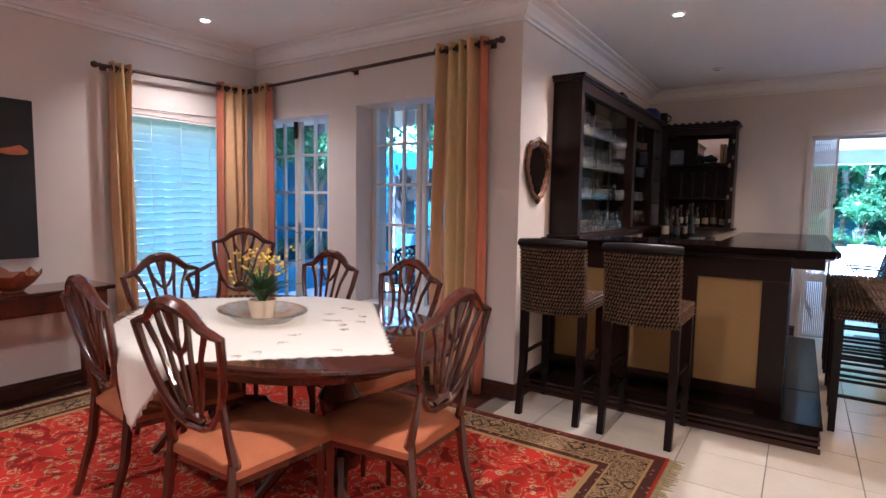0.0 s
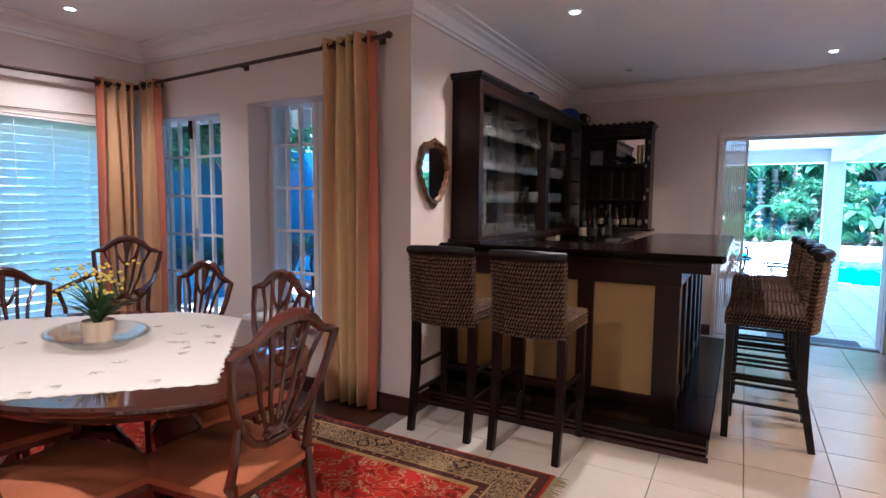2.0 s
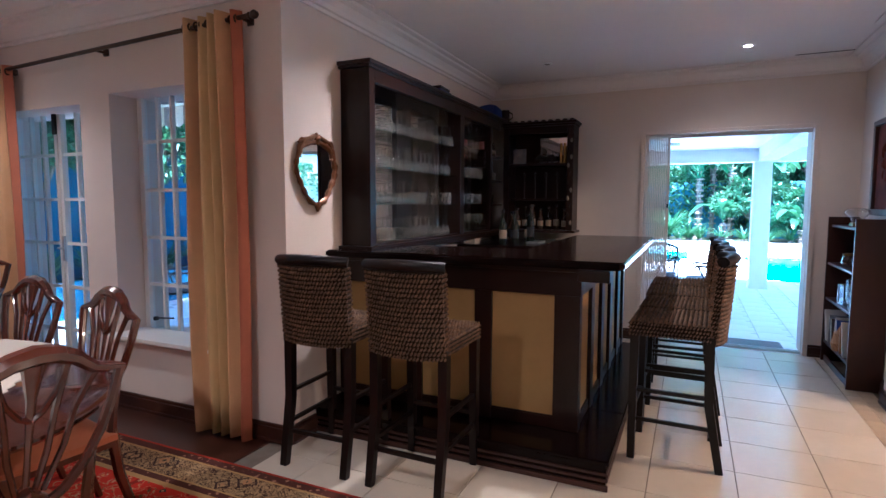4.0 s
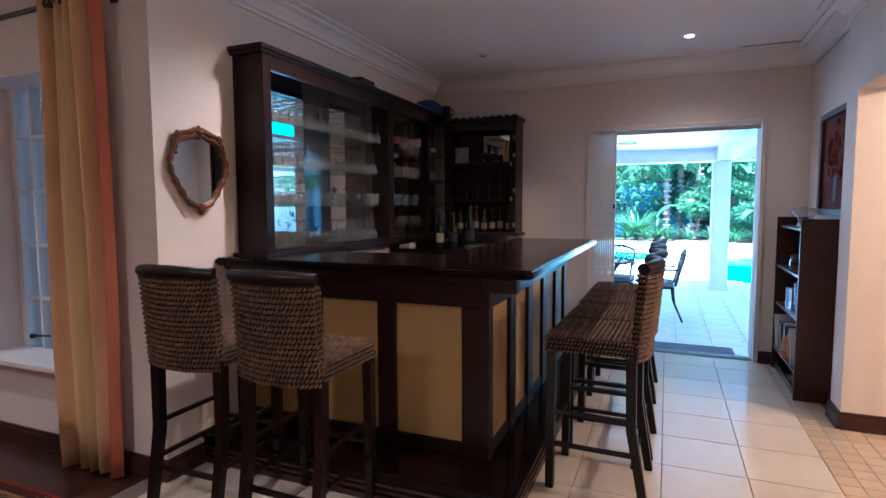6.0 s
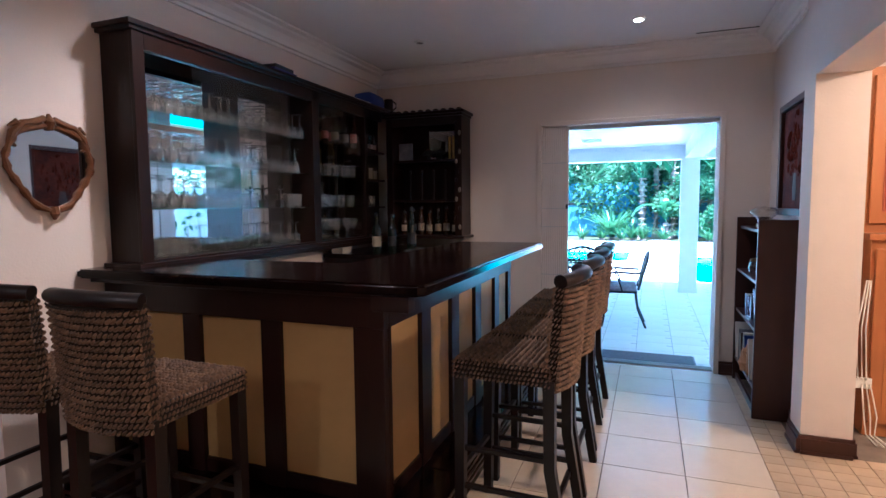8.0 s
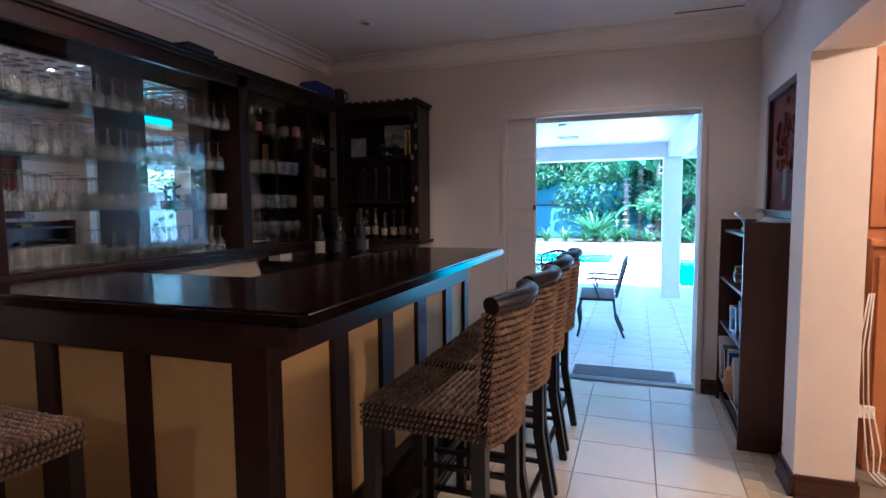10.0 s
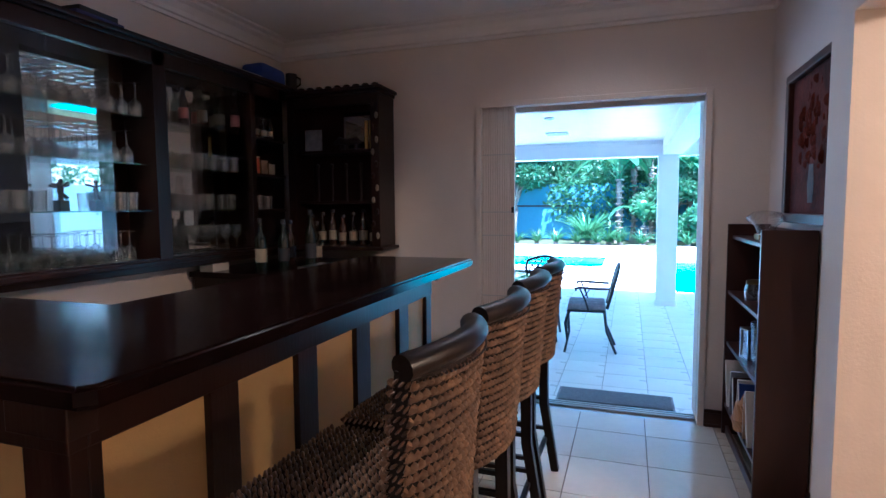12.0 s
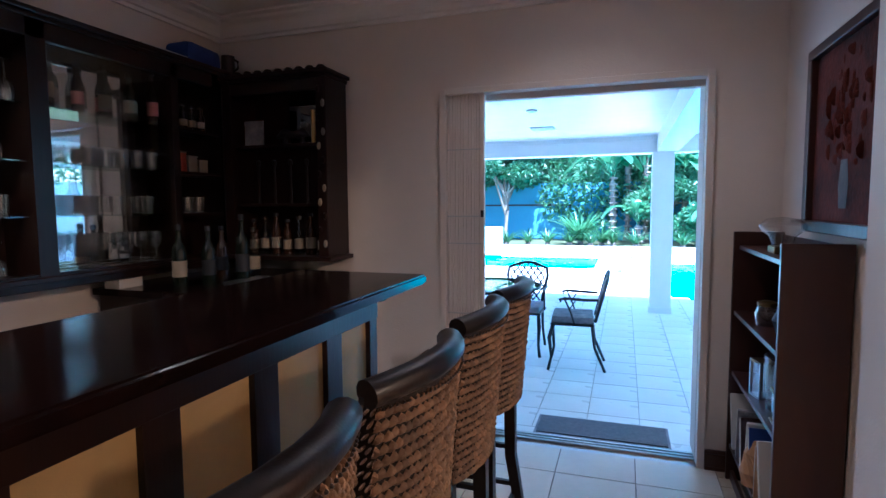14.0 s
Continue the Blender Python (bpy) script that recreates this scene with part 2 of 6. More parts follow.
def tube(points, radii, n=8, bm=None, flat=1.0, up=(0, 0, 1)):
    """A bent bar through points; flat squeezes it across its second axis."""
    bm = bm or bmesh.new()
    pts = [Vector(p) for p in points]
    if not hasattr(radii, "__len__"):
        radii = [radii] * len(pts)
    rings = []
    for i, p in enumerate(pts):
        d = (pts[min(i + 1, len(pts) - 1)] - pts[max(i - 1, 0)]).normalized()
        side = d.cross(Vector(up))
        side = side.normalized() if side.length > 1e-3 else d.orthogonal().normalized()
        other = side.cross(d).normalized()
        rings.append([bm.verts.new(p + radii[i] * (math.cos(2 * math.pi * (k + 0.5) / n) * side + flat * math.sin(2 * math.pi * (k + 0.5) / n) * other)) for k in range(n)])
    for a, b in zip(rings, rings[1:]):
        for k in range(n):
            bm.faces.new((a[k], a[(k + 1) % n], b[(k + 1) % n], b[k]))
    bm.faces.new(rings[0][::-1])
    bm.faces.new(rings[-1])
    return bm


def part(name, bm, mat, parent=None, label="", kind="", smooth=False):
    me = bpy.data.meshes.new(name)
    bmesh.ops.recalc_face_normals(bm, faces=bm.faces)
    bm.to_mesh(me)
    bm.free()
    if smooth:
        me.polygons.foreach_set("use_smooth", [True] * len(me.polygons))
        me.set_sharp_from_angle(angle=radians(40))
    me.materials.append(mat)
    ob = new(name, me)
    if parent:
        ob.parent = parent
    return tagged(ob, label=label, kind=kind)


def thing(name, label, category, at=(0, 0, 0), turn=0, group=""):
    ob = tagged(new(name), label, category, group)
    ob.matrix_world = pose(*at, 0, 0, turn)
    return ob


def structure(name, bm, mat, label="", **k):
    return part(name, bm, mat, None, label, "structure", **k)


# ---- large structure ----
CEIL, WX, NY, CX, FY, EX = 2.62, -4.13, 3.25, -1.48, 6.64, 1.80
def wall_with_holes(name, axis, pos, thick, a0, a1, z0, z1, holes, mat=M_WALL):
    """A wall across axis at pos..pos+thick from a0 to a1, with (lo, hi, bottom, top) openings."""
    bm = bmesh.new()
    edges = sorted({a0, a1, *[h[0] for h in holes], *[h[1] for h in holes]})
    def slab(u, v, lo, hi):
        if hi - lo > 1e-4:
            p, q = sorted((pos, pos + thick))
            box(bm, *((p, q, u, v) if axis == "x" else (u, v, p, q)), lo, hi)
    for u, v in zip(edges, edges[1:]):
        h = [h for h in holes if h[0] <= u + 1e-6 and h[1] >= v - 1e-6]
        if h:
            slab(u, v, z0, h[0][2]), slab(u, v, h[0][3], z1)
        else:
            slab(u, v, z0, z1)
    return structure(name, bm, mat)


structure("floor", boxm(-4.5, 5.2, -2.9, 6.82, -0.20, -0.006), M_GROUT)
structure("ceiling", boxm(-4.5, 5.2, -2.9, 7.0, CEIL, CEIL + 0.15), M_CEIL)
wall_with_holes("wall_west", "x", WX, -0.3, -2.6, NY, 0, CEIL, [(2.13, 2.88, 0.46, 1.95)])
wall_with_holes("wall_window", "y", NY, 0.38, WX - 0.3, CX, 0, CEIL, [(-4.35, -3.21, 0.0, 2.03), (-2.91, -1.97, 0.475, 2.075)])
wall_with_holes("wall_bar", "x", CX, -0.3, NY + 0.38, FY, 0, CEIL, [])
wall_with_holes("wall_far", "y", FY, 0.28, CX - 0.3, 5.2, 0, CEIL, [(0.10, 1.53, 0, 2.055)])
wall_with_holes("wall_east", "x", EX, 0.24, -2.6, 5.25, 0, CEIL, [(3.0, 5.25, 0, 2.03)])
structure("wall_pier", boxm(EX, EX + 0.24, 5.25, 5.47, 0, CEIL), M_WALL)
wall_with_holes("wall_alcove", "x", 1.86, 0.18, 5.47, FY, 0, CEIL, [])
wall_with_holes("wall_south", "y", -2.6, -0.3, -4.45, 5.2, 0, CEIL, [])
wall_with_holes("wall_side_room", "x", 4.9, 0.3, -2.6, FY, 0, CEIL, [])
# ---- trims ----
ROOM = [(WX, -2.6), (EX, -2.6), (EX, 5.47), (1.86, 5.47), (1.86, FY), (CX, FY), (CX, NY), (WX, NY)]
def ring_trim(name, profile, mat, poly):
    """A moulding with a profile of (inward, z) all round a polygon, mitred."""
    bm, rows = bmesh.new(), []
    n = len(poly)
    for i, p in enumerate(poly):
        a, b, c = Vector(poly[i - 1]), Vector(p), Vector(poly[(i + 1) % n])
        d1, d2 = (b - a).normalized(), (c - b).normalized()
        n1, n2 = Vector((-d1.y, d1.x)), Vector((-d2.y, d2.x))
        m = (n1 + n2) / (1 + n1.dot(n2))
        rows.append([bm.verts.new((b.x + m.x * d, b.y + m.y * d, z)) for d, z in profile])
    for i in range(n):
        a, b = rows[i], rows[(i + 1) % n]
        for k in range(len(profile) - 1):
            bm.faces.new((a[k], b[k], b[k + 1], a[k + 1]))
    return structure(name, bm, mat)


ring_trim("cornice", [(0.001, 2.49), (0.018, 2.49), (0.018, 2.51), (0.035, 2.515), (0.042, 2.54), (0.065, 2.575), (0.10, 2.59), (0.105, 2.605), (0.15, 2.607), (0.15, 2.622)], M_CEIL, ROOM)
def skirting(x0, y0, x1, y1, nx, ny):
    """Skirting board along a wall from one point to the other; nx, ny points into the room."""
    bm = bmesh.new()
    for t, z0, z1 in ((0.022, 0, 0.085), (0.014, 0.085, 0.105), (0.028, 0, 0.02)):
        a, b = sorted((x0, x1 + nx * t)) if nx else sorted((x0, x1))
        c, d = sorted((y0, y1 + ny * t)) if ny else sorted((y0, y1))
        box(bm, a, b, c, d, z0, z1, 0.003)
    structure("skirting", bm, M_SKIRT)


for s in [(WX, -2.6, WX, NY, 1, 0), (-3.18, NY, CX + 0.02, NY, 0, -1), (CX, NY, CX, 3.47, 1, 0), (CX, 3.76, CX, FY, 1, 0), (CX, FY, 0.08, FY, 0, -1), (1.545, FY, 1.86, FY, 0, -1), (1.86, 5.47, 1.86, FY, -1, 0),
          (EX, 5.23, EX, 5.47, -1, 0), (EX, 5.25, EX + 0.24, 5.25, 0, -1), (EX + 0.24, 5.25, EX + 0.24, 5.47, 1, 0), (EX, -2.6, EX, 3.0, -1, 0), (4.9, -2.6, 4.9, FY, -1, 0), (WX, -2.6, EX, -2.6, 0, 1)]:
    skirting(*s)

# ---- glazing ----
def glazed(name, label, x0, x1, z0, z1, y, cols, rows, fr=0.036, bar=0.022):
    """A white glazed frame in a plane across y, with bars and panes as parts."""
    w = tagged(new(name), label, "window", kind="structure")
    bm = bmesh.new()
    for a, b, c, d in ((x0, x0 + fr, z0, z1), (x1 - fr, x1, z0, z1), (x0 + fr, x1 - fr, z1 - fr, z1), (x0 + fr, x1 - fr, z0, z0 + fr)):
        box(bm, a, b, y, y + 0.045, c, d, 0.004)
    part("window_frame", bm, M_WHITE, w)
    xs = [x0 + fr + (x1 - x0 - 2 * fr) * i / cols for i in range(cols + 1)]
    zs = [z0 + fr + (z1 - z0 - 2 * fr) * i / rows for i in range(rows + 1)]
    for x in xs[1:-1]:
        part("glazing_bar", boxm(x - bar / 2, x + bar / 2, y + 0.008, y + 0.037, z0 + fr, z1 - fr), M_WHITE, w)
    for z in zs[1:-1]:
        part("glazing_bar", boxm(x0 + fr, x1 - fr, y + 0.010, y + 0.035, z - bar / 2, z + bar / 2), M_WHITE, w)
    pane = None
    for i in range(cols):
        for j in range(rows):
            g = part("pane", boxm(xs[i] + bar / 2, xs[i + 1] - bar / 2, y + 0.020, y + 0.024, zs[j] + bar / 2, zs[j + 1] - bar / 2), M_PANE, w)
            g.visible_shadow = False
    return w


glazed("door_1", "white painted glazed French door leaf, shut, with chrome handle", -4.34, -3.805, 0.02, 2.10, 3.44, 3, 6)
leaf = glazed("door_2", "white painted glazed French door leaf with lever handle", -3.795, -3.215, 0.02, 2.10, 3.44, 3, 6)
bm = boxm(-3.782, -3.757, 3.42, 3.44, 0.93, 1.12, 0.004)
tube([(-3.77, 3.43, 1.03), (-3.77, 3.385, 1.03), (-3.68, 3.38, 1.03)], 0.008, 8, bm)
part("door_handle", bm, M_STEEL, leaf, "chrome lever handle")
part("hinge_block", boxm(-3.835, -3.795, 3.425, 3.44, 1.88, 2.06, 0.003), M_BLACK, leaf)
win2 = glazed("window_1", "white steel window with small panes and deep sill", -2.905, -2.41, 0.44, 2.15, 3.44, 3, 5, 0.045, 0.02)
glazed("window_3", "white steel casement window with small panes, shut", -2.40, -1.965, 0.44, 2.15, 3.44, 3, 5, 0.036, 0.02)
part("window_sill", boxm(-2.93, -1.96, 3.18, 3.445, 0.475, 0.505, 0.006), M_WHITE, win2)
bm = boxm(-2.79, -2.77, 3.41, 3.435, 0.565, 0.59)
tube([(-2.78, 3.42, 0.58), (-2.62, 3.41, 0.595), (-2.58, 3.40, 0.60)], 0.006, 6, bm)
part("window_stay", bm, M_BLACK, win2)
winw = tagged(new("window_2"), "white framed window behind lowered slatted blind", "window", kind="structure")
bm = bmesh.new()
for a, b, c, d in ((2.13, 2.17, 0.46, 1.95), (2.84, 2.88, 0.46, 1.95), (2.17, 2.84, 1.91, 1.95), (2.17, 2.84, 0.46, 0.51), (2.50, 2.54, 0.51, 1.91)):
    box(bm, -4.36, -4.31, a, b, c, d)
part("window_frame", bm, M_WHITE, winw)
part("window_sill", boxm(-4.30, -4.09, 2.09, 2.96, 0.43, 0.46, 0.005), M_WHITE, winw)
for a, b in ((2.17, 2.50), (2.54, 2.84)):
    g = part("pane", boxm(-4.338, -4.334, a, b, 0.51, 1.91), M_PANE, winw)
    g.visible_shadow = False
blind = thing("window_blind", "white slatted Venetian blind lowered over the window", "blind")
bmh = boxm(-4.185, -4.135, 2.135, 2.875, 1.930, 1.949, 0.003)
part("head_rail", bmh, M_WHITE, blind)
for k in range(24):
    z = 1.903 - k * 0.0605
    bm = bmesh.new()
    a = [(-4.176, z - 0.028), (-4.160, z + 0.001), (-4.148, z + 0.026)]
    for y in (2.14, 2.87):
        for x, zz in a:
            bm.verts.new((x, y, zz))
        for x, zz in a:
            bm.verts.new((x, y, zz + 0.0025))
    bm.verts.ensure_lookup_table()
    v = bm.verts
    for q in ((0, 1, 7, 6), (1, 2, 8, 7), (3, 4, 10, 9), (4, 5, 11, 10), (0, 3, 9, 6), (2, 5, 11, 8), (0, 1, 4, 3), (1, 2, 5, 4), (6, 7, 10, 9), (7, 8, 11, 10)):
        bm.faces.new([v[i] for i in q])
    part("slat", bm, M_BLINDTR, blind)
part("bottom_rail", boxm(-4.18, -4.14, 2.14, 2.87, 0.465, 0.485, 0.003), M_WHITE, blind)
for y in (2.28, 2.52, 2.77):
    part("cord", boxm(-4.133, -4.131, y, y + 0.004, 0.47, 1.91), M_WHITE, blind)
part("tilt_wand", tube([(-4.125, 2.83, 1.91), (-4.12, 2.83, 1.0)], 0.004, 6), M_WHITE, blind)

# ---- terrace doorway ----
frame_d = tagged(new("door_frame"), "white aluminium frame of the open terrace doorway", "door frame", kind="structure")
for b in ((0.080, 0.118, 6.62, 6.70, 0, 2.075), (1.508, 1.545, 6.62, 6.70, 0, 2.075), (0.118, 1.508, 6.62, 6.70, 2.040, 2.075), (1.508, 1.53, 6.72, 6.93, 0, 2.05), (0.10, 0.14, 6.72, 6.78, 0, 2.05), (0.10, 1.52, 6.72, 6.78, 2.01, 2.05)):
    part("frame_member", boxm(*b, 0.004), M_WALL, frame_d)
for y in (6.70, 6.735, 6.77):
    part("track", boxm(0.1, 1.52, y, y + 0.012, -0.02, 0.012), M_STEEL, frame_d)
part("sill_plate", boxm(0.09, 1.53, 6.64, 6.82, -0.03, -0.002), M_STEEL, frame_d)
grille = thing("folding_security_grille", "white folding metal security grille pushed open in the doorway", "security gate")
for k in range(13):
    x = 0.122 + k * 0.0163
    part("upright", boxm(x, x + 0.0125, 6.652, 6.682, 0.015, 2.04), M_WALL, grille)
for z in (0.3, 0.75, 1.17, 1.33, 1.72):
    bm = bmesh.new()
    for k in range(13):
        x = 0.122 + k * 0.0163
        lathe([(0, 0), (0.006, 0.001), (0.006, 0.008), (0, 0.009)], 6, bm, (x + 0.004, 6.648, z))
    part("rivet_strip", bm, M_STEEL, grille)
part("lock_stile", boxm(0.325, 0.345, 6.645, 6.675, 0.01, 2.045, 0.003), M_WALL, grille)
part("lock", boxm(0.326, 0.344, 6.632, 6.645, 1.33, 1.37, 0.003), M_BLACK, grille)

# ---- ceiling fittings ----
# Fittings for the seen downlights and for the four added fills alike.
for lx, ly, on in DOWNLIGHTS_AND_FILLS:
    d = thing("downlight", "round white recessed downlight, seen or added, " + ("lit" if on else "switched off") + ", in the ceiling", "downlight", (lx, ly, CEIL), 0, "ceiling downlights")
    part("trim_ring", lathe([(0.026, -0.001), (0.046, -0.001), (0.044, -0.009), (0.032, -0.013), (0.026, -0.006)], 24), M_WHITE, d)
    part("lens", lathe([(0.026, -0.010), (0.0, -0.012)], 20), M_LIT if on else M_UNLIT, d)
structure("ceiling_joint", boxm(1.30, 1.76, 6.38, 6.388, CEIL - 0.004, CEIL), M_BLACK)

# ---- curtains ----
M_CUR_GOLD = material("gold_olive_curtain", (0.70, 0.50, 0.22), 0.7, vary=0.15, scale=3, bump=0.3, bump_scale=500)
M_CUR_BEIGE = material("beige_curtain", (0.68, 0.42, 0.20), 0.7, vary=0.15, scale=3, bump=0.3, bump_scale=500)
M_CUR_RED = material("terracotta_curtain", (0.48, 0.155, 0.075), 0.7, vary=0.15, scale=3, bump=0.3, bump_scale=500)
def curtain(label, at, turn, width, folds, stripes, top=2.40, bottom=0.02, depth=0.045, phase=0.0):
    """A pleated eyelet curtain hanging along its own x; stripes are (share, material)."""
    c = thing("curtain", label, "curtain", at, turn, "curtains")
    n, rows, lo = folds * 14, 10, 0.0
    for share, mat in stripes:
        hi = lo + share
        cols = [i for i in range(n + 1) if lo - 1e-6 <= i / n <= hi + 1e-6]
        bm, grid = bmesh.new(), []
        for r in range(rows + 1):
            f = r / rows
            z = top + (bottom - top) * f
            line = []
            for i in cols:
                u = i / n
                x = width * (u - 0.5) * (1 + 0.10 * f * math.sin(3 * f + phase)) + 0.008 * math.sin(5 * f + 9 * u + phase)
                y = depth * math.sin(2 * math.pi * folds * (u + 0.035 * math.sin(9 * u + phase)) + phase) * (0.85 + 0.25 * math.sin(11 * u + 2 * f)) + 0.012 * math.sin(7 * u + 4 * f)
                line.append(bm.verts.new((x, y, z)))
            grid.append(line)
        for a, b in zip(grid, grid[1:]):
            for k in range(len(cols) - 1):
                bm.faces.new((a[k], a[k + 1], b[k + 1], b[k]))
        ob = part("fabric_stripe", bm, mat, c, smooth=True)
        ob.modifiers.new("thick", "SOLIDIFY").thickness = 0.003
        lo = hi
    for k in range(folds * 2):
        u = (k + 0.5) / (folds * 2)
        bm = lathe([(0.017, -0.003), (0.026, -0.003), (0.026, 0.003), (0.017, 0.003), (0.017, -0.003)], 14)
        ring = part("eyelet", bm, M_BRASSROD, c, "dark bronze eyelet")
        ring.matrix_local = pose(width * (u - 0.5), 0, top - 0.045, 0, 90, 0)
    return c


G, B_, T_ = M_CUR_GOLD, M_CUR_BEIGE, M_CUR_RED
curtain("gold, beige and terracotta striped eyelet curtain drawn open beside the window", (-1.90, 3.165, 0), 0, 0.43, 5, [(0.24, B_), (0.40, G), (0.18, B_), (0.18, T_)], phase=0.6)
curtain("beige and terracotta striped curtain gathered in the corner", (-3.955, 3.165, 0), 0, 0.27, 3, [(0.10, B_), (0.72, B_), (0.18, T_)], top=2.33, phase=1.4, depth=0.026)
curtain("beige and terracotta striped curtain gathered beside the blind", (-4.05, 2.95, 0), 90, 0.31, 4, [(0.2, T_), (0.8, B_)], top=2.30, phase=0.2, depth=0.026)
curtain("narrow gold striped curtain drawn open beside the blind", (-4.05, 2.035, 0), 90, 0.165, 3, [(0.25, B_), (0.35, G), (0.4, B_)], top=2.275, phase=2.2)
def curtain_rod(label, a, b, bracket_ends, wall):
    r = thing("curtain_rod", label, "curtain rod")
    a, b = Vector(a), Vector(b)
    d = (b - a).normalized()
    part("rod", tube([a, b], 0.013, 12), M_BRASSROD, r, smooth=True)
    for p, s in ((a, -1), (b, 1)):
        bm = lathe([(0, 0), (0.016, 0.003), (0.018, 0.012), (0.012, 0.018), (0.022, 0.035), (0.024, 0.047), (0.015, 0.062), (0, 0.066)], 12)
        f = part("finial", bm, M_BRASSROD, r, smooth=True)
        f.matrix_local = Matrix.Translation(p) @ (d * s).to_track_quat("Z", "Y").to_matrix().to_4x4()
    for t in bracket_ends:
        p = a + (b - a) * t
        bm = tube([p, p + Vector(wall)], 0.009, 8)
        q = p + Vector(wall)
        lathe([(0, -0.02), (0.022, -0.02), (0.022, 0.02), (0, 0.02)], 12, bm, q)
        part("bracket", bm, M_BRASSROD, r)


curtain_rod("dark bronze curtain rod with turned finials above the window", (-3.98, 3.165, 2.300), (-1.63, 3.165, 2.362), (0.03, 0.457, 0.975), (0, 0.085, 0))
curtain_rod("dark bronze curtain rod with turned finials above the blind", (-4.05, 1.90, 2.235), (-4.05, 3.07, 2.268), (0.04, 0.96), (-0.08, 0, 0))
wire = thing("curtain_wire", "thin dark curtain wire on the wall above the blind", "wire")
part("wire", tube([(-4.12, 2.1, 1.985), (-4.12, 2.95, 2.012)], 0.003, 6), M_BRASSROD, wire)

# ---- bar ----
bar = thing("bar_counter_base", "dark espresso wood bar base with recessed ochre panels and stepped plinth", "bar counter", (0, 0, 0))
part("body", boxm(-1.475, 0.0, 3.775, 4.12, 0.15, 1.04), M_DARKWOOD, bar)
part("body_wing", boxm(-0.28, 0.0, 4.12, 5.80, 0.15, 1.04), M_DARKWOOD, bar)
part("plinth", boxm(-1.475, 0.225, 3.475, 4.12, 0.0, 0.13, 0.004), M_DARKTOP, bar, "polished dark mahogany step plinth")
part("plinth_moulding", boxm(-1.475, 0.240, 3.460, 4.12, 0.130, 0.150, 0.006), M_DARKTOP, bar)
part("plinth_moulding", boxm(-1.475, 0.236, 3.464, 3.475, 0.0, 0.03, 0.004), M_SKIRT, bar)
for z_ in (0.045, 0.075):
    part("plinth_moulding", boxm(-1.475, 0.232, 3.467, 3.475, z_, z_ + 0.014, 0.003), M_SKIRT, bar)
    part("plinth_moulding", boxm(0.225, 0.233, 3.475, 5.84, z_, z_ + 0.014, 0.003), M_SKIRT, bar)
part("plinth", boxm(-0.28, 0.225, 4.12, 5.84, 0.0, 0.13, 0.004), M_DARKTOP, bar)
part("plinth_moulding", boxm(-0.28, 0.240, 4.12, 5.85, 0.130, 0.150, 0.006), M_DARKTOP, bar)
for x0, x1 in ((-1.475, -1.40), (-1.33, -1.33), (-0.99, -0.891), (-0.551, -0.451), (-0.096, 0.04)):
    if x1 > x0:
        part("post", boxm(x0, x1, 3.735, 3.775, 0.15, 0.92, 0.003), M_DARKWOOD, bar)
part("bottom_rail", boxm(-1.40, -0.096, 3.745, 3.775, 0.15, 0.21, 0.003), M_DARKWOOD, bar)
part("frieze", boxm(-1.475, 0.045, 3.730, 3.775, 0.885, 1.04, 0.004), M_DARKWOOD, bar)
for x0, x1 in ((-1.40, -0.99), (-0.891, -0.551), (-0.451, -0.096)):
    part("panel", boxm(x0, x1, 3.757, 3.774, 0.21, 0.885), M_PANEL, bar, "flat ochre yellow panel")
    part("panel_bead", boxm(x0, x1, 3.750, 3.758, 0.21, 0.219), M_DARKWOOD, bar)
SIDE = [(3.807, 4.12), (4.231, 4.525), (4.643, 4.939), (5.062, 5.374), (5.49, 5.745)]
for i, (y0, y1) in enumerate(SIDE):
    part("panel", boxm(0.001, 0.018, y0, y1, 0.21, 0.885), M_PANEL, bar, "flat ochre yellow panel")
    lo = 3.775 if i == 0 else SIDE[i - 1][1]
    part("post", boxm(0.0, 0.04, lo, y0, 0.15, 0.92, 0.003), M_DARKWOOD, bar)
part("post", boxm(0.0, 0.04, 5.745, 5.82, 0.15, 0.92, 0.003), M_DARKWOOD, bar)
part("bottom_rail", boxm(0.0, 0.03, 3.775, 5.80, 0.15, 0.21, 0.003), M_DARKWOOD, bar)
part("frieze", boxm(0.0, 0.045, 3.775, 5.82, 0.885, 1.04, 0.004), M_DARKWOOD, bar)
for b in ((0.045, 0.20, 3.62, 3.68), (0.045, 0.12, 5.70, 5.76)):
    part("bracket", boxm(*b, 0.98, 1.04, 0.004), M_DARKWOOD, bar)
top = thing("bar_countertop", "polished black-brown wooden bar top with moulded edge on the bar base", "countertop")
bm = bmesh.new()
outer = [(-1.475, 3.60), (0.245, 3.60), (0.27, 3.625), (0.27, 5.865), (0.255, 5.88), (-0.39, 5.88), (-0.39, 4.20), (-1.475, 4.20)]
vs = [bm.verts.new((x, y, 1.045)) for x, y in outer]
f = bm.faces.new(vs)
r = bmesh.ops.extrude_face_region(bm, geom=[f])
bmesh.ops.translate(bm, vec=(0, 0, 0.042), verts=[e for e in r["geom"] if isinstance(e, bmesh.types.BMVert)])
bmesh.ops.bevel(bm, geom=[e for e in bm.edges if abs(e.verts[0].co.z - e.verts[1].co.z) < 1e-6], offset=0.009, segments=3, affect="EDGES")
part("slab", bm, M_DARKTOP, top)
part("edge_moulding", boxm(-1.475, 0.20, 3.66, 3.73, 1.02, 1.045, 0.006), M_DARKWOOD, top)
part("edge_moulding_wing", boxm(0.045, 0.20, 3.73, 5.83, 1.02, 1.045, 0.006), M_DARKWOOD, top)

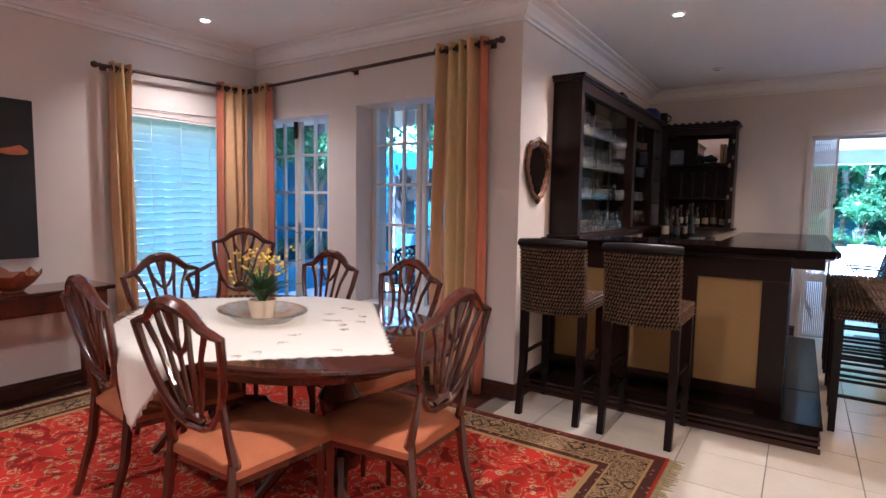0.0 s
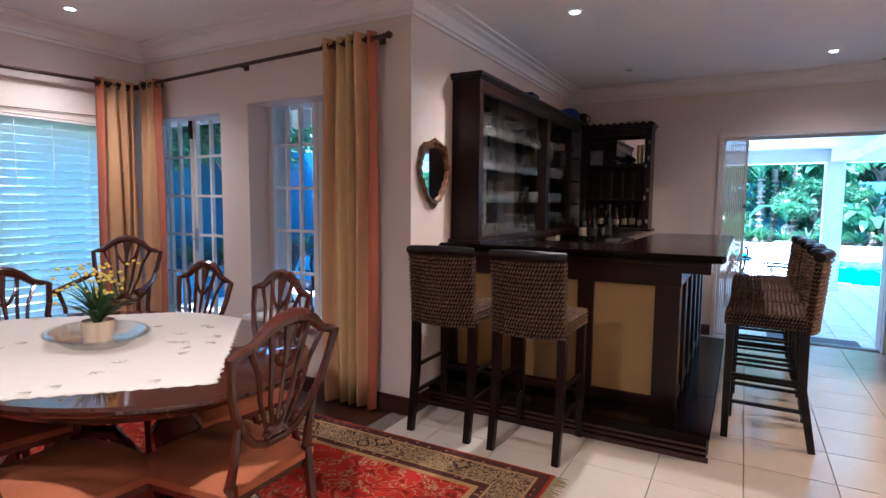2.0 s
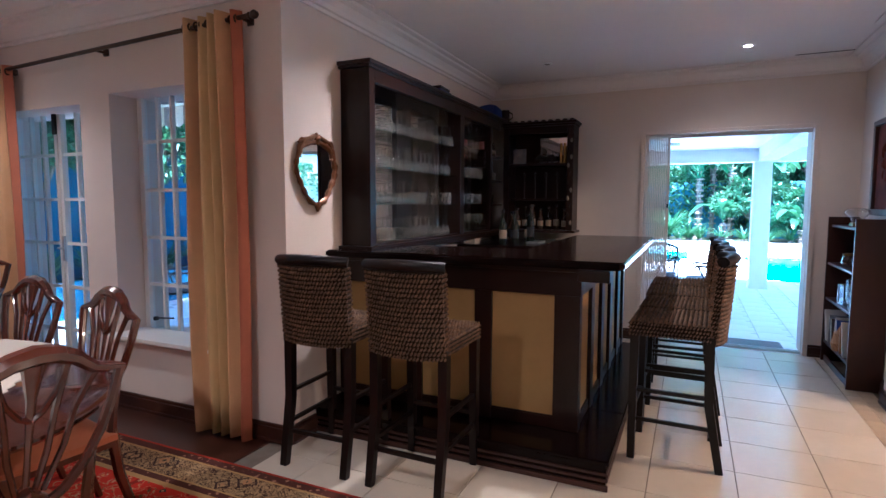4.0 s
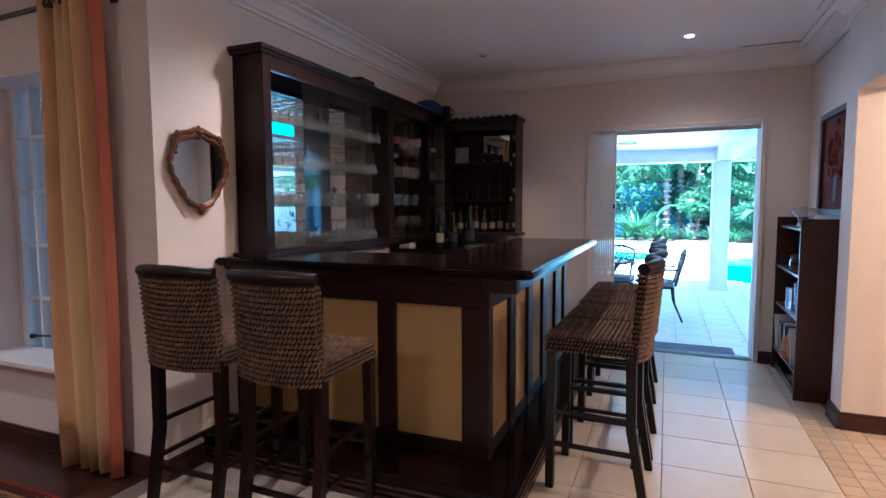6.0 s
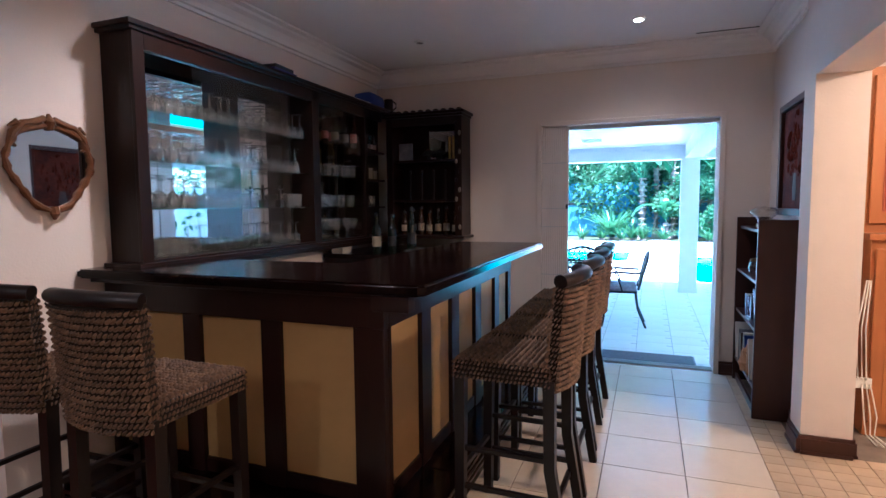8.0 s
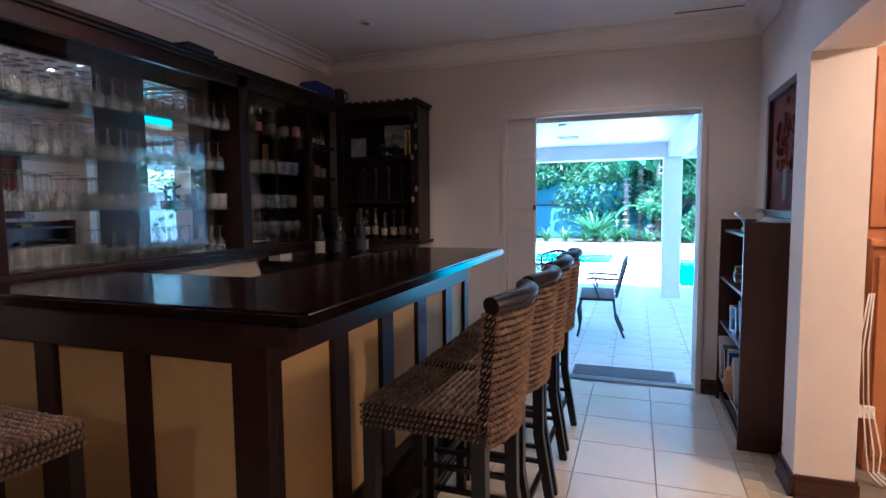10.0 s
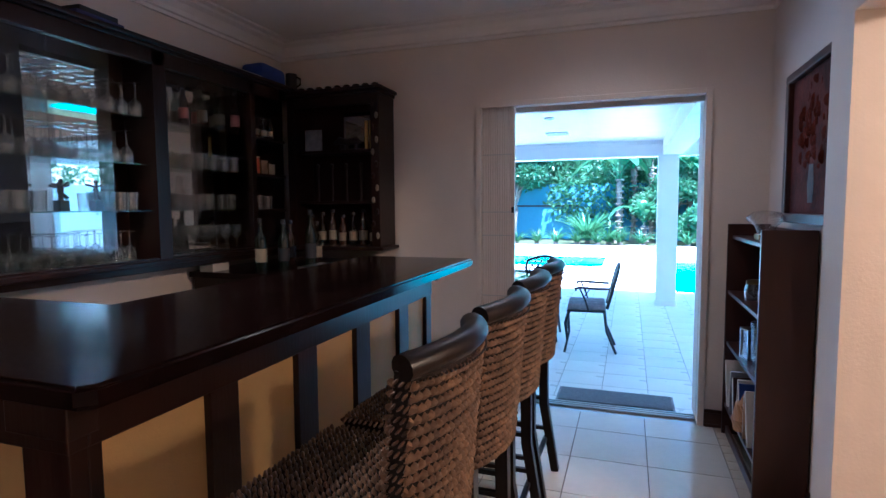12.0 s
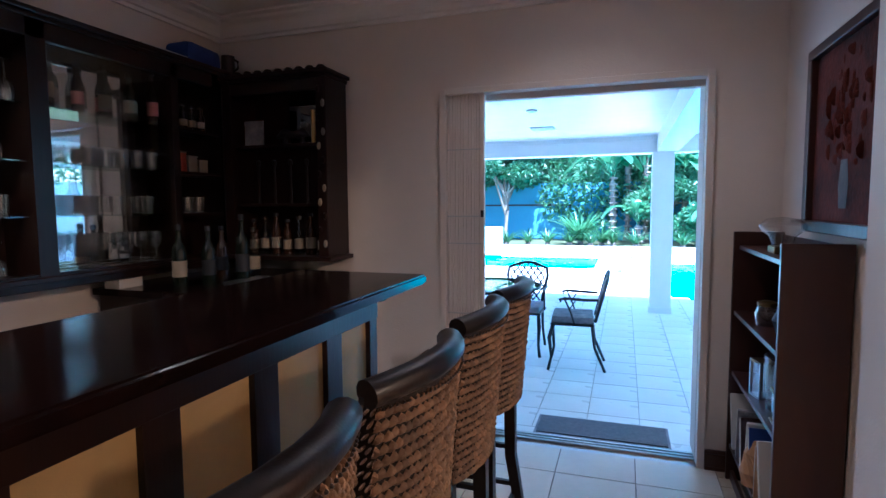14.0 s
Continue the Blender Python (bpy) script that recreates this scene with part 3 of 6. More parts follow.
# ---- glass cabinet on the bar wall ----
cab = thing("bar_display_cabinet", "dark wood wall cabinet with sliding glass doors and mirrored back", "display cabinet")
part("end_panel", boxm(-1.478, -1.285, 3.78, 3.83, 1.10, 2.20, 0.004), M_DARKWOOD, cab)
part("face_stile", boxm(-1.285, -1.262, 3.775, 3.84, 1.10, 2.20, 0.003), M_DARKWOOD, cab)
bm = boxm(-1.478, -1.250, 3.755, 6.62, 2.20, 2.218, 0.003)
box(bm, -1.478, -1.235, 3.74, 6.62, 2.218, 2.243, 0.006)
part("cornice", bm, M_DARKWOOD, cab)
bm = boxm(-1.478, -1.25, 3.755, 6.62, 1.045, 1.10, 0.004)
box(bm, -1.478, -1.23, 3.735, 6.62, 1.078, 1.102, 0.005)
part("base_board", bm, M_DARKWOOD, cab)
part("top_rail", boxm(-1.30, -1.262, 3.84, 6.30, 2.12, 2.20, 0.003), M_DARKWOOD, cab)
part("back_board", boxm(-1.478, -1.470, 3.83, 6.62, 1.10, 2.20), M_DARKWOOD, cab)
for y0, y1 in ((3.84, 4.40), (4.70, 5.13)):
    part("mirror_back", boxm(-1.470, -1.466, y0, y1, 1.11, 2.10), M_MIRROR, cab, "silvered mirror back panel")
part("mirror_back", boxm(-0.002, 0.002, 0.0, 0.49, 1.11, 2.10), M_MIRROR, cab, "silvered mirror back panel").matrix_local = pose(-1.464, 5.32, 0, 0, 0, -3.6)
for y0, y1 in ((5.215, 5.30), (5.98, 6.03)):
    part("divider", boxm(-1.470, -1.262, y0, y1, 1.10, 2.20, 0.002), M_DARKWOOD, cab)
SHELVES = [1.104, 1.365, 1.605, 1.850]
for z in SHELVES[1:]:
    part("glass_shelf", boxm(-1.464, -1.305, 3.835, 5.0, z - 0.006, z), M_SHELFGLASS, cab, "clear glass shelf")
    part("glass_shelf", boxm(-1.464, -1.305, 5.0, 5.215, z - 0.006, z), M_SHELFGLASS, cab)
    part("glass_shelf", boxm(-1.464, -1.305, 5.30, 5.98, z - 0.006, z), M_SHELFGLASS, cab)
    part("wood_shelf", boxm(-1.468, -1.27, 6.03, 6.36, z - 0.018, z), M_DARKWOOD, cab)
for y0, y1, x in ((4.15, 4.70, -1.290), (4.67, 4.975, -1.278), (5.30, 5.97, -1.290)):
    g = part("sliding_glass", boxm(x, x + 0.005, y0, y1, 1.115, 2.12), M_SLIDE, cab, "clear sliding glass door")
part("glass_runner", boxm(-1.298, -1.268, 3.84, 5.98, 1.101, 1.113), M_DARKWOOD, cab)
rng = random.Random(4)
def wine_glass(h=0.165, r=0.034):
    g = thing("wine_glass", "clear stemmed wine glass on the cabinet shelf", "glass", group="wine glasses in the cabinet")
    part("foot", lathe([(0, 0.0), (r * 0.9, 0.001), (r * 0.9, 0.003), (0.006, 0.007), (0.004, 0.012)], 12), M_GLASSWARE, g, smooth=True)
    part("stem", lathe([(0.0045, 0.011), (0.0038, h * 0.3), (0.006, h * 0.45)], 8), M_GLASSWARE, g, smooth=True)
    part("bowl", lathe([(0.005, h * 0.44), (r * 0.8, h * 0.56), (r, h * 0.72), (r * 0.94, h * 0.9), (r * 0.84, h), (r * 0.80, h), (r * 0.9, h * 0.9), (r * 0.94, h * 0.72)], 14), M_GLASSWARE, g, smooth=True)
    return g
def tumbler(h=0.095, r=0.034):
    g = thing("tumbler", "clear straight glass tumbler standing on the cabinet shelf", "glass", group="tumblers in the cabinet")
    part("wall", lathe([(r * 0.85, 0.012), (r, h), (r * 0.93, h), (r * 0.8, 0.014)], 14), M_GLASSWARE, g, smooth=True)
    part("base", lathe([(0, 0.0), (r * 0.84, 0.0), (r * 0.86, 0.012), (0, 0.013)], 14), M_GLASSWARE, g, smooth=True)
    return g


wg, tb = wine_glass(), tumbler()
wg.matrix_world, tb.matrix_world = pose(-1.38, 5.70, SHELVES[0] + 0.0005), pose(-1.38, 6.08, SHELVES[2] + 0.0005)
for si, (zs, src, step) in enumerate(((SHELVES[0], wg, 0.082), (SHELVES[1], tb, 0.078), (SHELVES[2], wg, 0.082), (SHELVES[3], wg, 0.076))):
    y = 3.88
    while y < 5.19:
        src = (wg if y < 4.55 else tb) if si == 1 else (tb if si == 0 and y < 4.3 else wg)
        for x in (-1.345, -1.425):
            if not (si == 1 and 4.70 < y < 5.0):
                flip = src is wg
                s = rng.uniform(0.92, 1.04)
                m = pose(x + rng.uniform(-0.006, 0.006), y + rng.uniform(-0.008, 0.008), zs + (0.165 * s if flip else 0.0005), 180 if flip else 0, 0, rng.uniform(0, 90))
                copy_thing(src, m).scale = (s, s, s)
        y += step
    src = (wg, tb, tb, wg)[si]
    y = 5.34
    while y < 5.94 and si != 3:
        for x in (-1.345, -1.42):
            if rng.random() < 0.8:
                copy_thing(src, pose(x, y, zs + 0.0005, 0, 0, rng.uniform(0, 90)))
        y += step + rng.uniform(0, 0.02)
for y in (6.08, 6.17, 6.26):
    copy_thing(tb, pose(-1.36, y, SHELVES[1] + 0.0005))
def bottle(label, glass_mat, label_mat, at, h=0.29, r=0.036, neck=0.013, group="liquor bottles at the bar"):
    b = thing("liquor_bottle", label, "bottle", at, 0, group)
    part("glass_body", lathe([(0, 0), (r, 0.001), (r, h * 0.55), (r * 0.85, h * 0.64), (neck, h * 0.74), (neck, h * 0.92), (0, h * 0.92)], 16), glass_mat, b, smooth=True)
    part("cap", lathe([(0, h * 0.91), (neck * 1.2, h * 0.91), (neck * 1.2, h), (0, h)], 12), M_BLACK if glass_mat is not M_CLEARB else M_BRONZE, b)
    part("paper_label", lathe([(r * 1.015, h * 0.16), (r * 1.015, h * 0.42)], 16), label_mat, b)
    return b


M_CLEARB = glass("clear_bottle", (0.75, 0.80, 0.78), 0.03, 0.06)
M_PINKLAB, M_REDLAB = material("rose_label", (0.45, 0.16, 0.14), 0.6), material("orange_red_box", (0.45, 0.07, 0.03), 0.5)
for k in range(9):
    kind = (M_CLEARB, M_CLEARB, M_AMBER)[k % 3]
    bottle(("clear", "clear", "amber")[k % 3] + " glass liquor bottle with small label on the shelf", kind, (M_LABEL, M_PINKLAB, M_LABEL)[(k * 2) % 3], (-1.34 - 0.08 * (k % 2), 5.35 + k * 0.072, SHELVES[3]), h=rng.uniform(0.22, 0.29), r=rng.uniform(0.026, 0.036))
for k in range(4):
    bottle("small spirit bottle with pale label on the open shelf", (M_CLEARB, M_AMBER)[k % 2], M_LABEL, (-1.34, 6.07 + k * 0.07, SHELVES[3]), h=0.15, r=0.024)
for k, mm in enumerate((M_REDLAB, M_LABEL, M_LABEL)):
    t = thing("gift_tin", ("orange-red", "pale printed", "pale printed")[k] + " boxed tin standing on the open shelf", "box", (-1.35, 6.10 + k * 0.085, SHELVES[2]))
    part("box_body", boxm(-0.03, 0.03, -0.035, 0.035, 0, 0.11 - 0.02 * k, 0.004), mm, t)
    part("box_lid", boxm(-0.032, 0.032, -0.037, 0.037, 0.11 - 0.02 * k, 0.12 - 0.02 * k, 0.002), M_LABEL, t)
for k, y in enumerate((4.76, 4.93)):
    f = thing("bronze_figurine", "small dark bronze trophy figurine on a square base on the shelf", "figurine", (-1.345, y, SHELVES[1]), 90 * k)
    bm = boxm(-0.022, 0.022, -0.022, 0.022, 0, 0.05, 0.003)
    lathe([(0, 0.05), (0.010, 0.05), (0.008, 0.08), (0.013, 0.10), (0.007, 0.125), (0.011, 0.14), (0, 0.152)], 10, bm)
    tube([(-0.05, 0, 0.125), (0, 0, 0.115), (0.05, 0, 0.13)], 0.006, 6, bm)
    tube([(0.0, 0, 0.085), (0.03, 0.01, 0.06)], 0.006, 6, bm)
    part("figure", bm, M_BRONZE, f, smooth=True)
decanter = thing("decanter", "clear glass decanter with stopper on the cabinet shelf", "decanter", (-1.36, 5.46, SHELVES[1]))
part("vessel", lathe([(0, 0), (0.045, 0.002), (0.05, 0.03), (0.035, 0.09), (0.014, 0.13), (0.018, 0.15)], 16), M_GLASSWARE, decanter, smooth=True)
part("stopper", lathe([(0, 0.15), (0.012, 0.15), (0.02, 0.17), (0.012, 0.19), (0, 0.195)], 12), M_GLASSWARE, decanter, smooth=True)
# things on top of the cabinet
b = thing("book_stack", "two dark blue books lying on top of the cabinet", "books", (-1.37, 4.95, 2.243), 4)
part("book", boxm(-0.09, 0.09, -0.13, 0.13, 0, 0.03, 0.003), material("navy_book", (0.04, 0.035, 0.13), 0.6), b)
part("book", boxm(-0.08, 0.085, -0.11, 0.10, 0.03, 0.055, 0.003), M_BLACK, b)
b = thing("paper_bundle", "pale folded paper bundle on top of the cabinet", "papers", (-1.36, 5.98, 2.243))
part("sheets", boxm(-0.08, 0.08, -0.16, 0.16, 0, 0.022, 0.008), M_PAPER, b)
b = thing("cooler_bag", "crumpled bright blue cloth bag on top of the cabinet", "bag", (-1.37, 6.28, 2.243))
bm = boxm(-0.085, 0.085, -0.14, 0.14, 0, 0.12, 0.03)
for v in bm.verts:
    v.co += 0.012 * noise.noise_vector(v.co * 14)
part("bag_body", bm, M_BLUEBAG, b, smooth=True)
part("strap", tube([(-0.03, -0.1, 0.115), (0, 0, 0.14), (0.02, 0.1, 0.115)], 0.008, 6), M_BLUEBAG, b)
b = thing("beer_mug", "brown pottery beer mug on top of the cabinet", "mug", (-1.27, 6.46, 2.215))
part("mug_body", lathe([(0, 0), (0.042, 0), (0.04, 0.13), (0.034, 0.13), (0.034, 0.02), (0, 0.02)], 16), M_BRONZE, b, smooth=True)
part("handle", tube([(0.04, 0, 0.11), (0.075, 0, 0.09), (0.075, 0, 0.05), (0.04, 0, 0.03)], 0.007, 6), M_BRONZE, b, smooth=True)

# ---- corner rack on the far wall ----
rack = thing("corner_bottle_rack", "dark carved wooden bottle rack with spirit optics on the wall", "bottle rack")
part("side_panel", boxm(-0.60, -0.535, 6.38, 6.635, 1.08, 2.15, 0.006), M_DARKWOOD, rack)
part("back_panel", boxm(-1.26, -0.60, 6.62, 6.635, 1.08, 2.15), M_DARKWOOD, rack)
part("inner_panel", boxm(-1.262, -1.20, 6.38, 6.62, 1.10, 2.15, 0.004), M_DARKWOOD, rack)
part("mirror", boxm(-0.93, -0.63, 6.612, 6.62, 1.80, 2.07), M_MIRROR, rack, "small silvered mirror")
bm = boxm(-1.262, -0.525, 6.365, 6.635, 2.15, 2.17, 0.004)
box(bm, -1.262, -0.505, 6.345, 6.635, 2.17, 2.195, 0.008)
for k in range(10):
    lathe([(0, 0), (0.028, 0.004), (0.018, 0.016), (0, 0.018)], 10, bm, (-1.2 + k * 0.072, 6.37, 2.195))
part("crown", bm, M_DARKWOOD, rack)
part("top_rail", boxm(-1.20, -0.60, 6.385, 6.41, 2.08, 2.15, 0.003), M_DARKWOOD, rack)
part("bottom_board", boxm(-1.262, -0.505, 6.35, 6.635, 1.075, 1.10, 0.005), M_DARKWOOD, rack)
for z in (1.40, 1.76):
    part("shelf", boxm(-1.20, -0.60, 6.42, 6.62, z, z + 0.02, 0.002), M_DARKWOOD, rack)
for k in range(4):
    x = -1.05 + 0.115 * k
    o = part("optic", lathe([(0, 0), (0.008, 0.0), (0.007, 0.24), (0.013, 0.25), (0.013, 0.27), (0, 0.28)], 8), M_BRONZE, rack, "dark metal spirit measure tube", smooth=True)
    o.location = (x, 6.44, 1.41)
for k in range(12):
    part("stile_carving", lathe([(0, -0.004), (0.014, -0.004), (0.009, 0.006), (0, 0.008)], 8), (M_LABEL if k in (1, 3, 4, 7, 8, 11) else M_DARKWOOD), rack).matrix_local = pose(-0.583 + 0.030 * (k % 2), 6.378, 2.08 - k * 0.082, 90, 0, 0) @ Matrix.Diagonal((1.1, 1.9, 1, 1))
for k in range(7):
    bottle(("amber", "clear", "amber")[k % 3] + " spirit bottle with tan label on the rack bottom board", (M_AMBER, M_CLEARB, M_AMBER)[k % 3], M_LABEL, (-1.13 + k * 0.083, 6.48, 1.10), h=0.22 + 0.02 * (k % 3), r=0.031)
b = thing("tin_tube", "pair of brass coloured tubes on the rack shelf", "tube", (-0.66, 6.48, 1.78))
for dx in (-0.018, 0.018):
    t = part("tube", lathe([(0, 0), (0.013, 0), (0.013, 0.20), (0, 0.205)], 10), material("brass", (0.5, 0.36, 0.12), 0.3, metal=0.9), b, smooth=True)
    t.location.x = dx
b = thing("model_animal", "low dark carved figure standing on the rack shelf", "figurine", (-0.84, 6.50, 1.78))
bm = tube([(-0.11, 0, 0.05), (-0.06, 0, 0.075), (0.0, 0, 0.06), (0.07, 0, 0.07), (0.10, 0, 0.055)], [0.01, 0.028, 0.022, 0.03, 0.012], 10)
for x in (-0.06, -0.04, 0.06, 0.08):
    tube([(x, 0, 0.05), (x, 0, 0.0)], 0.008, 6, bm)
part("carving", bm, M_BLACK, b, smooth=True)
b = thing("framed_card", "small grey framed card on the rack shelf", "card", (-1.12, 6.5, 1.78), 0)
part("card", boxm(-0.07, 0.07, -0.005, 0.005, 0, 0.16, 0.002), M_CUSHION, b)
back = thing("back_counter", "dark wooden back counter with bottles in the bar corner", "counter")
part("counter_slab", boxm(-1.455, -0.70, 5.60, 6.61, 0.955, 0.99, 0.005), M_DARKTOP, back)
part("counter_body", boxm(-1.455, -0.74, 5.64, 6.61, 0.0, 0.955), M_DARKWOOD, back)
for k, (x, y, m1, m2, h) in enumerate(((-1.06, 5.78, M_GREENB, M_LABEL, 0.32), (-0.98, 5.90, M_GREENB, M_BLACK, 0.31), (-0.86, 6.02, M_GREENB, M_BLACK, 0.37), (-1.08, 6.12, M_AMBER, M_BLACK, 0.30), (-0.94, 6.22, M_CLEARB, M_LABEL, 0.29))):
    bottle(("dark green", "clear", "dark green", "amber", "clear")[k] + " bottle standing on the back counter", m1, m2, (x, y, 0.99), h=h)
b = thing("napkin_box", "pale small box lying under the cabinet on the back counter", "box", (-1.33, 5.68, 0.99))
part("box_body", boxm(-0.05, 0.05, -0.07, 0.07, 0, 0.05, 0.004), M_PAPER, b)
b = thing("steel_tray", "brushed steel drip tray on the back counter", "tray", (-0.80, 6.0, 0.99))
part("tray_body", boxm(-0.06, 0.06, -0.14, 0.14, 0, 0.02, 0.006), M_STEEL, b)

# ---- gilt mirror ----
mir = thing("shield_mirror", "ornate antique gilt shield-shaped wall mirror", "mirror", (CX, 3.505, 1.545), 90)
def shield(u):
    """Half-width of the mirror's outline at height u, from -1 at the foot to 1 at the top."""
    return float(np.interp(u, (-1, -0.92, -0.75, -0.45, -0.1, 0.2, 0.5, 0.75, 0.88, 1), (0.0, 0.045, 0.078, 0.112, 0.152, 0.163, 0.145, 0.118, 0.085, 0.0)))
us = [-0.98 + 1.96 * i / 22 for i in range(23)]
outline = [(shield(u) + 0.012, u * 0.185) for u in us] + [(-shield(u) - 0.012, u * 0.185) for u in us[::-1]]
bm = bmesh.new()
fc = bm.faces.new([bm.verts.new((x, -0.018, z)) for x, z in outline])
r = bmesh.ops.extrude_face_region(bm, geom=[fc])
bmesh.ops.translate(bm, vec=(0, 0.014, 0), verts=[e for e in r["geom"] if isinstance(e, bmesh.types.BMVert)])
part("mirror_glass", bm, M_MIRROR, mir, "silvered mirror glass")
pts = [(x * 1.06, -0.022, z) for x, z in outline]
bm = tube(pts + [pts[0], pts[1]], [0.014 + 0.004 * math.sin(i * 1.9) for i in range(len(pts) + 2)], 8, up=(0, 1, 0))
part("gilt_frame", bm, M_GOLDFRAME, mir, smooth=True)
for s in (-1, 1):
    part("scroll_carving", tube([(s * 0.02, -0.022, 0.215), (s * 0.06, -0.028, 0.195), (s * 0.11, -0.025, 0.185), (s * 0.15, -0.022, 0.14), (s * 0.165, -0.022, 0.10), (s * 0.14, -0.022, 0.085)], [0.014, 0.016, 0.014, 0.018, 0.013, 0.006], 8, up=(0, 1, 0)), M_GOLDFRAME, mir, smooth=True)
    part("leaf_carving", tube([(s * 0.10, -0.022, 0.17), (s * 0.135, -0.025, 0.185), (s * 0.165, -0.022, 0.165)], [0.006, 0.014, 0.005], 8, up=(0, 1, 0)), M_GOLDFRAME, mir, smooth=True)
part("crest", tube([(0, -0.02, 0.17), (0, -0.03, 0.20), (0, -0.022, 0.235)], [0.018, 0.022, 0.006], 8, up=(0, 1, 0)), M_GOLDFRAME, mir, smooth=True)
part("foot_carving", tube([(0, -0.02, -0.17), (0, -0.026, -0.20), (0, -0.02, -0.225)], [0.020, 0.020, 0.006], 8, up=(0, 1, 0)), M_GOLDFRAME, mir, smooth=True)

# ---- bar stools ----
def weave(bm, nx, nz, w, h, t, m=None, arc=0.0):
    """Adds one face of woven seagrass to bm: staggered rows of short plump strands, on the -y side. arc bows the face outwards."""
    m = m or Matrix()
    dx, dz = w / nx, h / nz
    r = random.Random(nx * 100 + nz)
    bow = lambda x: -abs(arc) * (1 - (2 * x / w) ** 2) * (1 if arc > 0 else -1)
    for j in range(nz):
        for i in range(nx + 1):
            cx = -w / 2 + dx * (i + (0.35 if j % 2 else 0.0)) + r.uniform(-0.06, 0.06) * dx
            cz = dz * (j + 0.5) + r.uniform(-0.06, 0.06) * dz
            a = math.radians(r.uniform(44, 60))
            ux, uz, hl, hw = math.cos(a), math.sin(a), dz * r.uniform(0.50, 0.60), dx * r.uniform(0.24, 0.32)
            y, d = -(t / 2 - 0.005), -0.013 * r.uniform(0.8, 1.2)
            def at(p, q, out):
                x = min(max(cx + ux * p - uz * q, -w / 2), w / 2)
                return bm.verts.new(m @ Vector((x, y + out + bow(x), cz + uz * p + ux * q)))
            tip = [at(-hl, 0, 0.003), at(hl, 0, 0.003)]
            ring = [[at(f * hl, hw * g * q, d * k * e) for g, k in ((-1.0, 0.1), (-0.72, 0.75), (0.0, 1.0), (0.72, 0.75), (1.0, 0.1))]
                    for f, q, e in ((-0.72, 0.62, 0.55), (-0.25, 1.0, 0.95), (0.25, 1.0, 1.0), (0.72, 0.62, 0.6))]
            for k in range(4):
                for a_, b_ in zip(ring, ring[1:]):
                    bm.faces.new((a_[k], b_[k], b_[k + 1], a_[k + 1]))
                bm.faces.new((tip[0], ring[0][k], ring[0][k + 1]))
                bm.faces.new((tip[1], ring[-1][k + 1], ring[-1][k]))


def bowed_slab(w, t, z0, z1, arc, n=8):
    bm = bmesh.new()
    prev = None
    for i in range(n + 1):
        x = -w / 2 + w * i / n
        o = -arc * (1 - (2 * x / w) ** 2)
        cur = [bm.verts.new((x, o + sy * t / 2, z)) for sy, z in ((-1, z0), (1, z0), (1, z1), (-1, z1))]
        if prev:
            for k in range(4):
                bm.faces.new((prev[k], cur[k], cur[(k + 1) % 4], prev[(k + 1) % 4]))
        else:
            bm.faces.new(cur[::-1])
        prev = cur
    bm.faces.new(prev)
    return bm


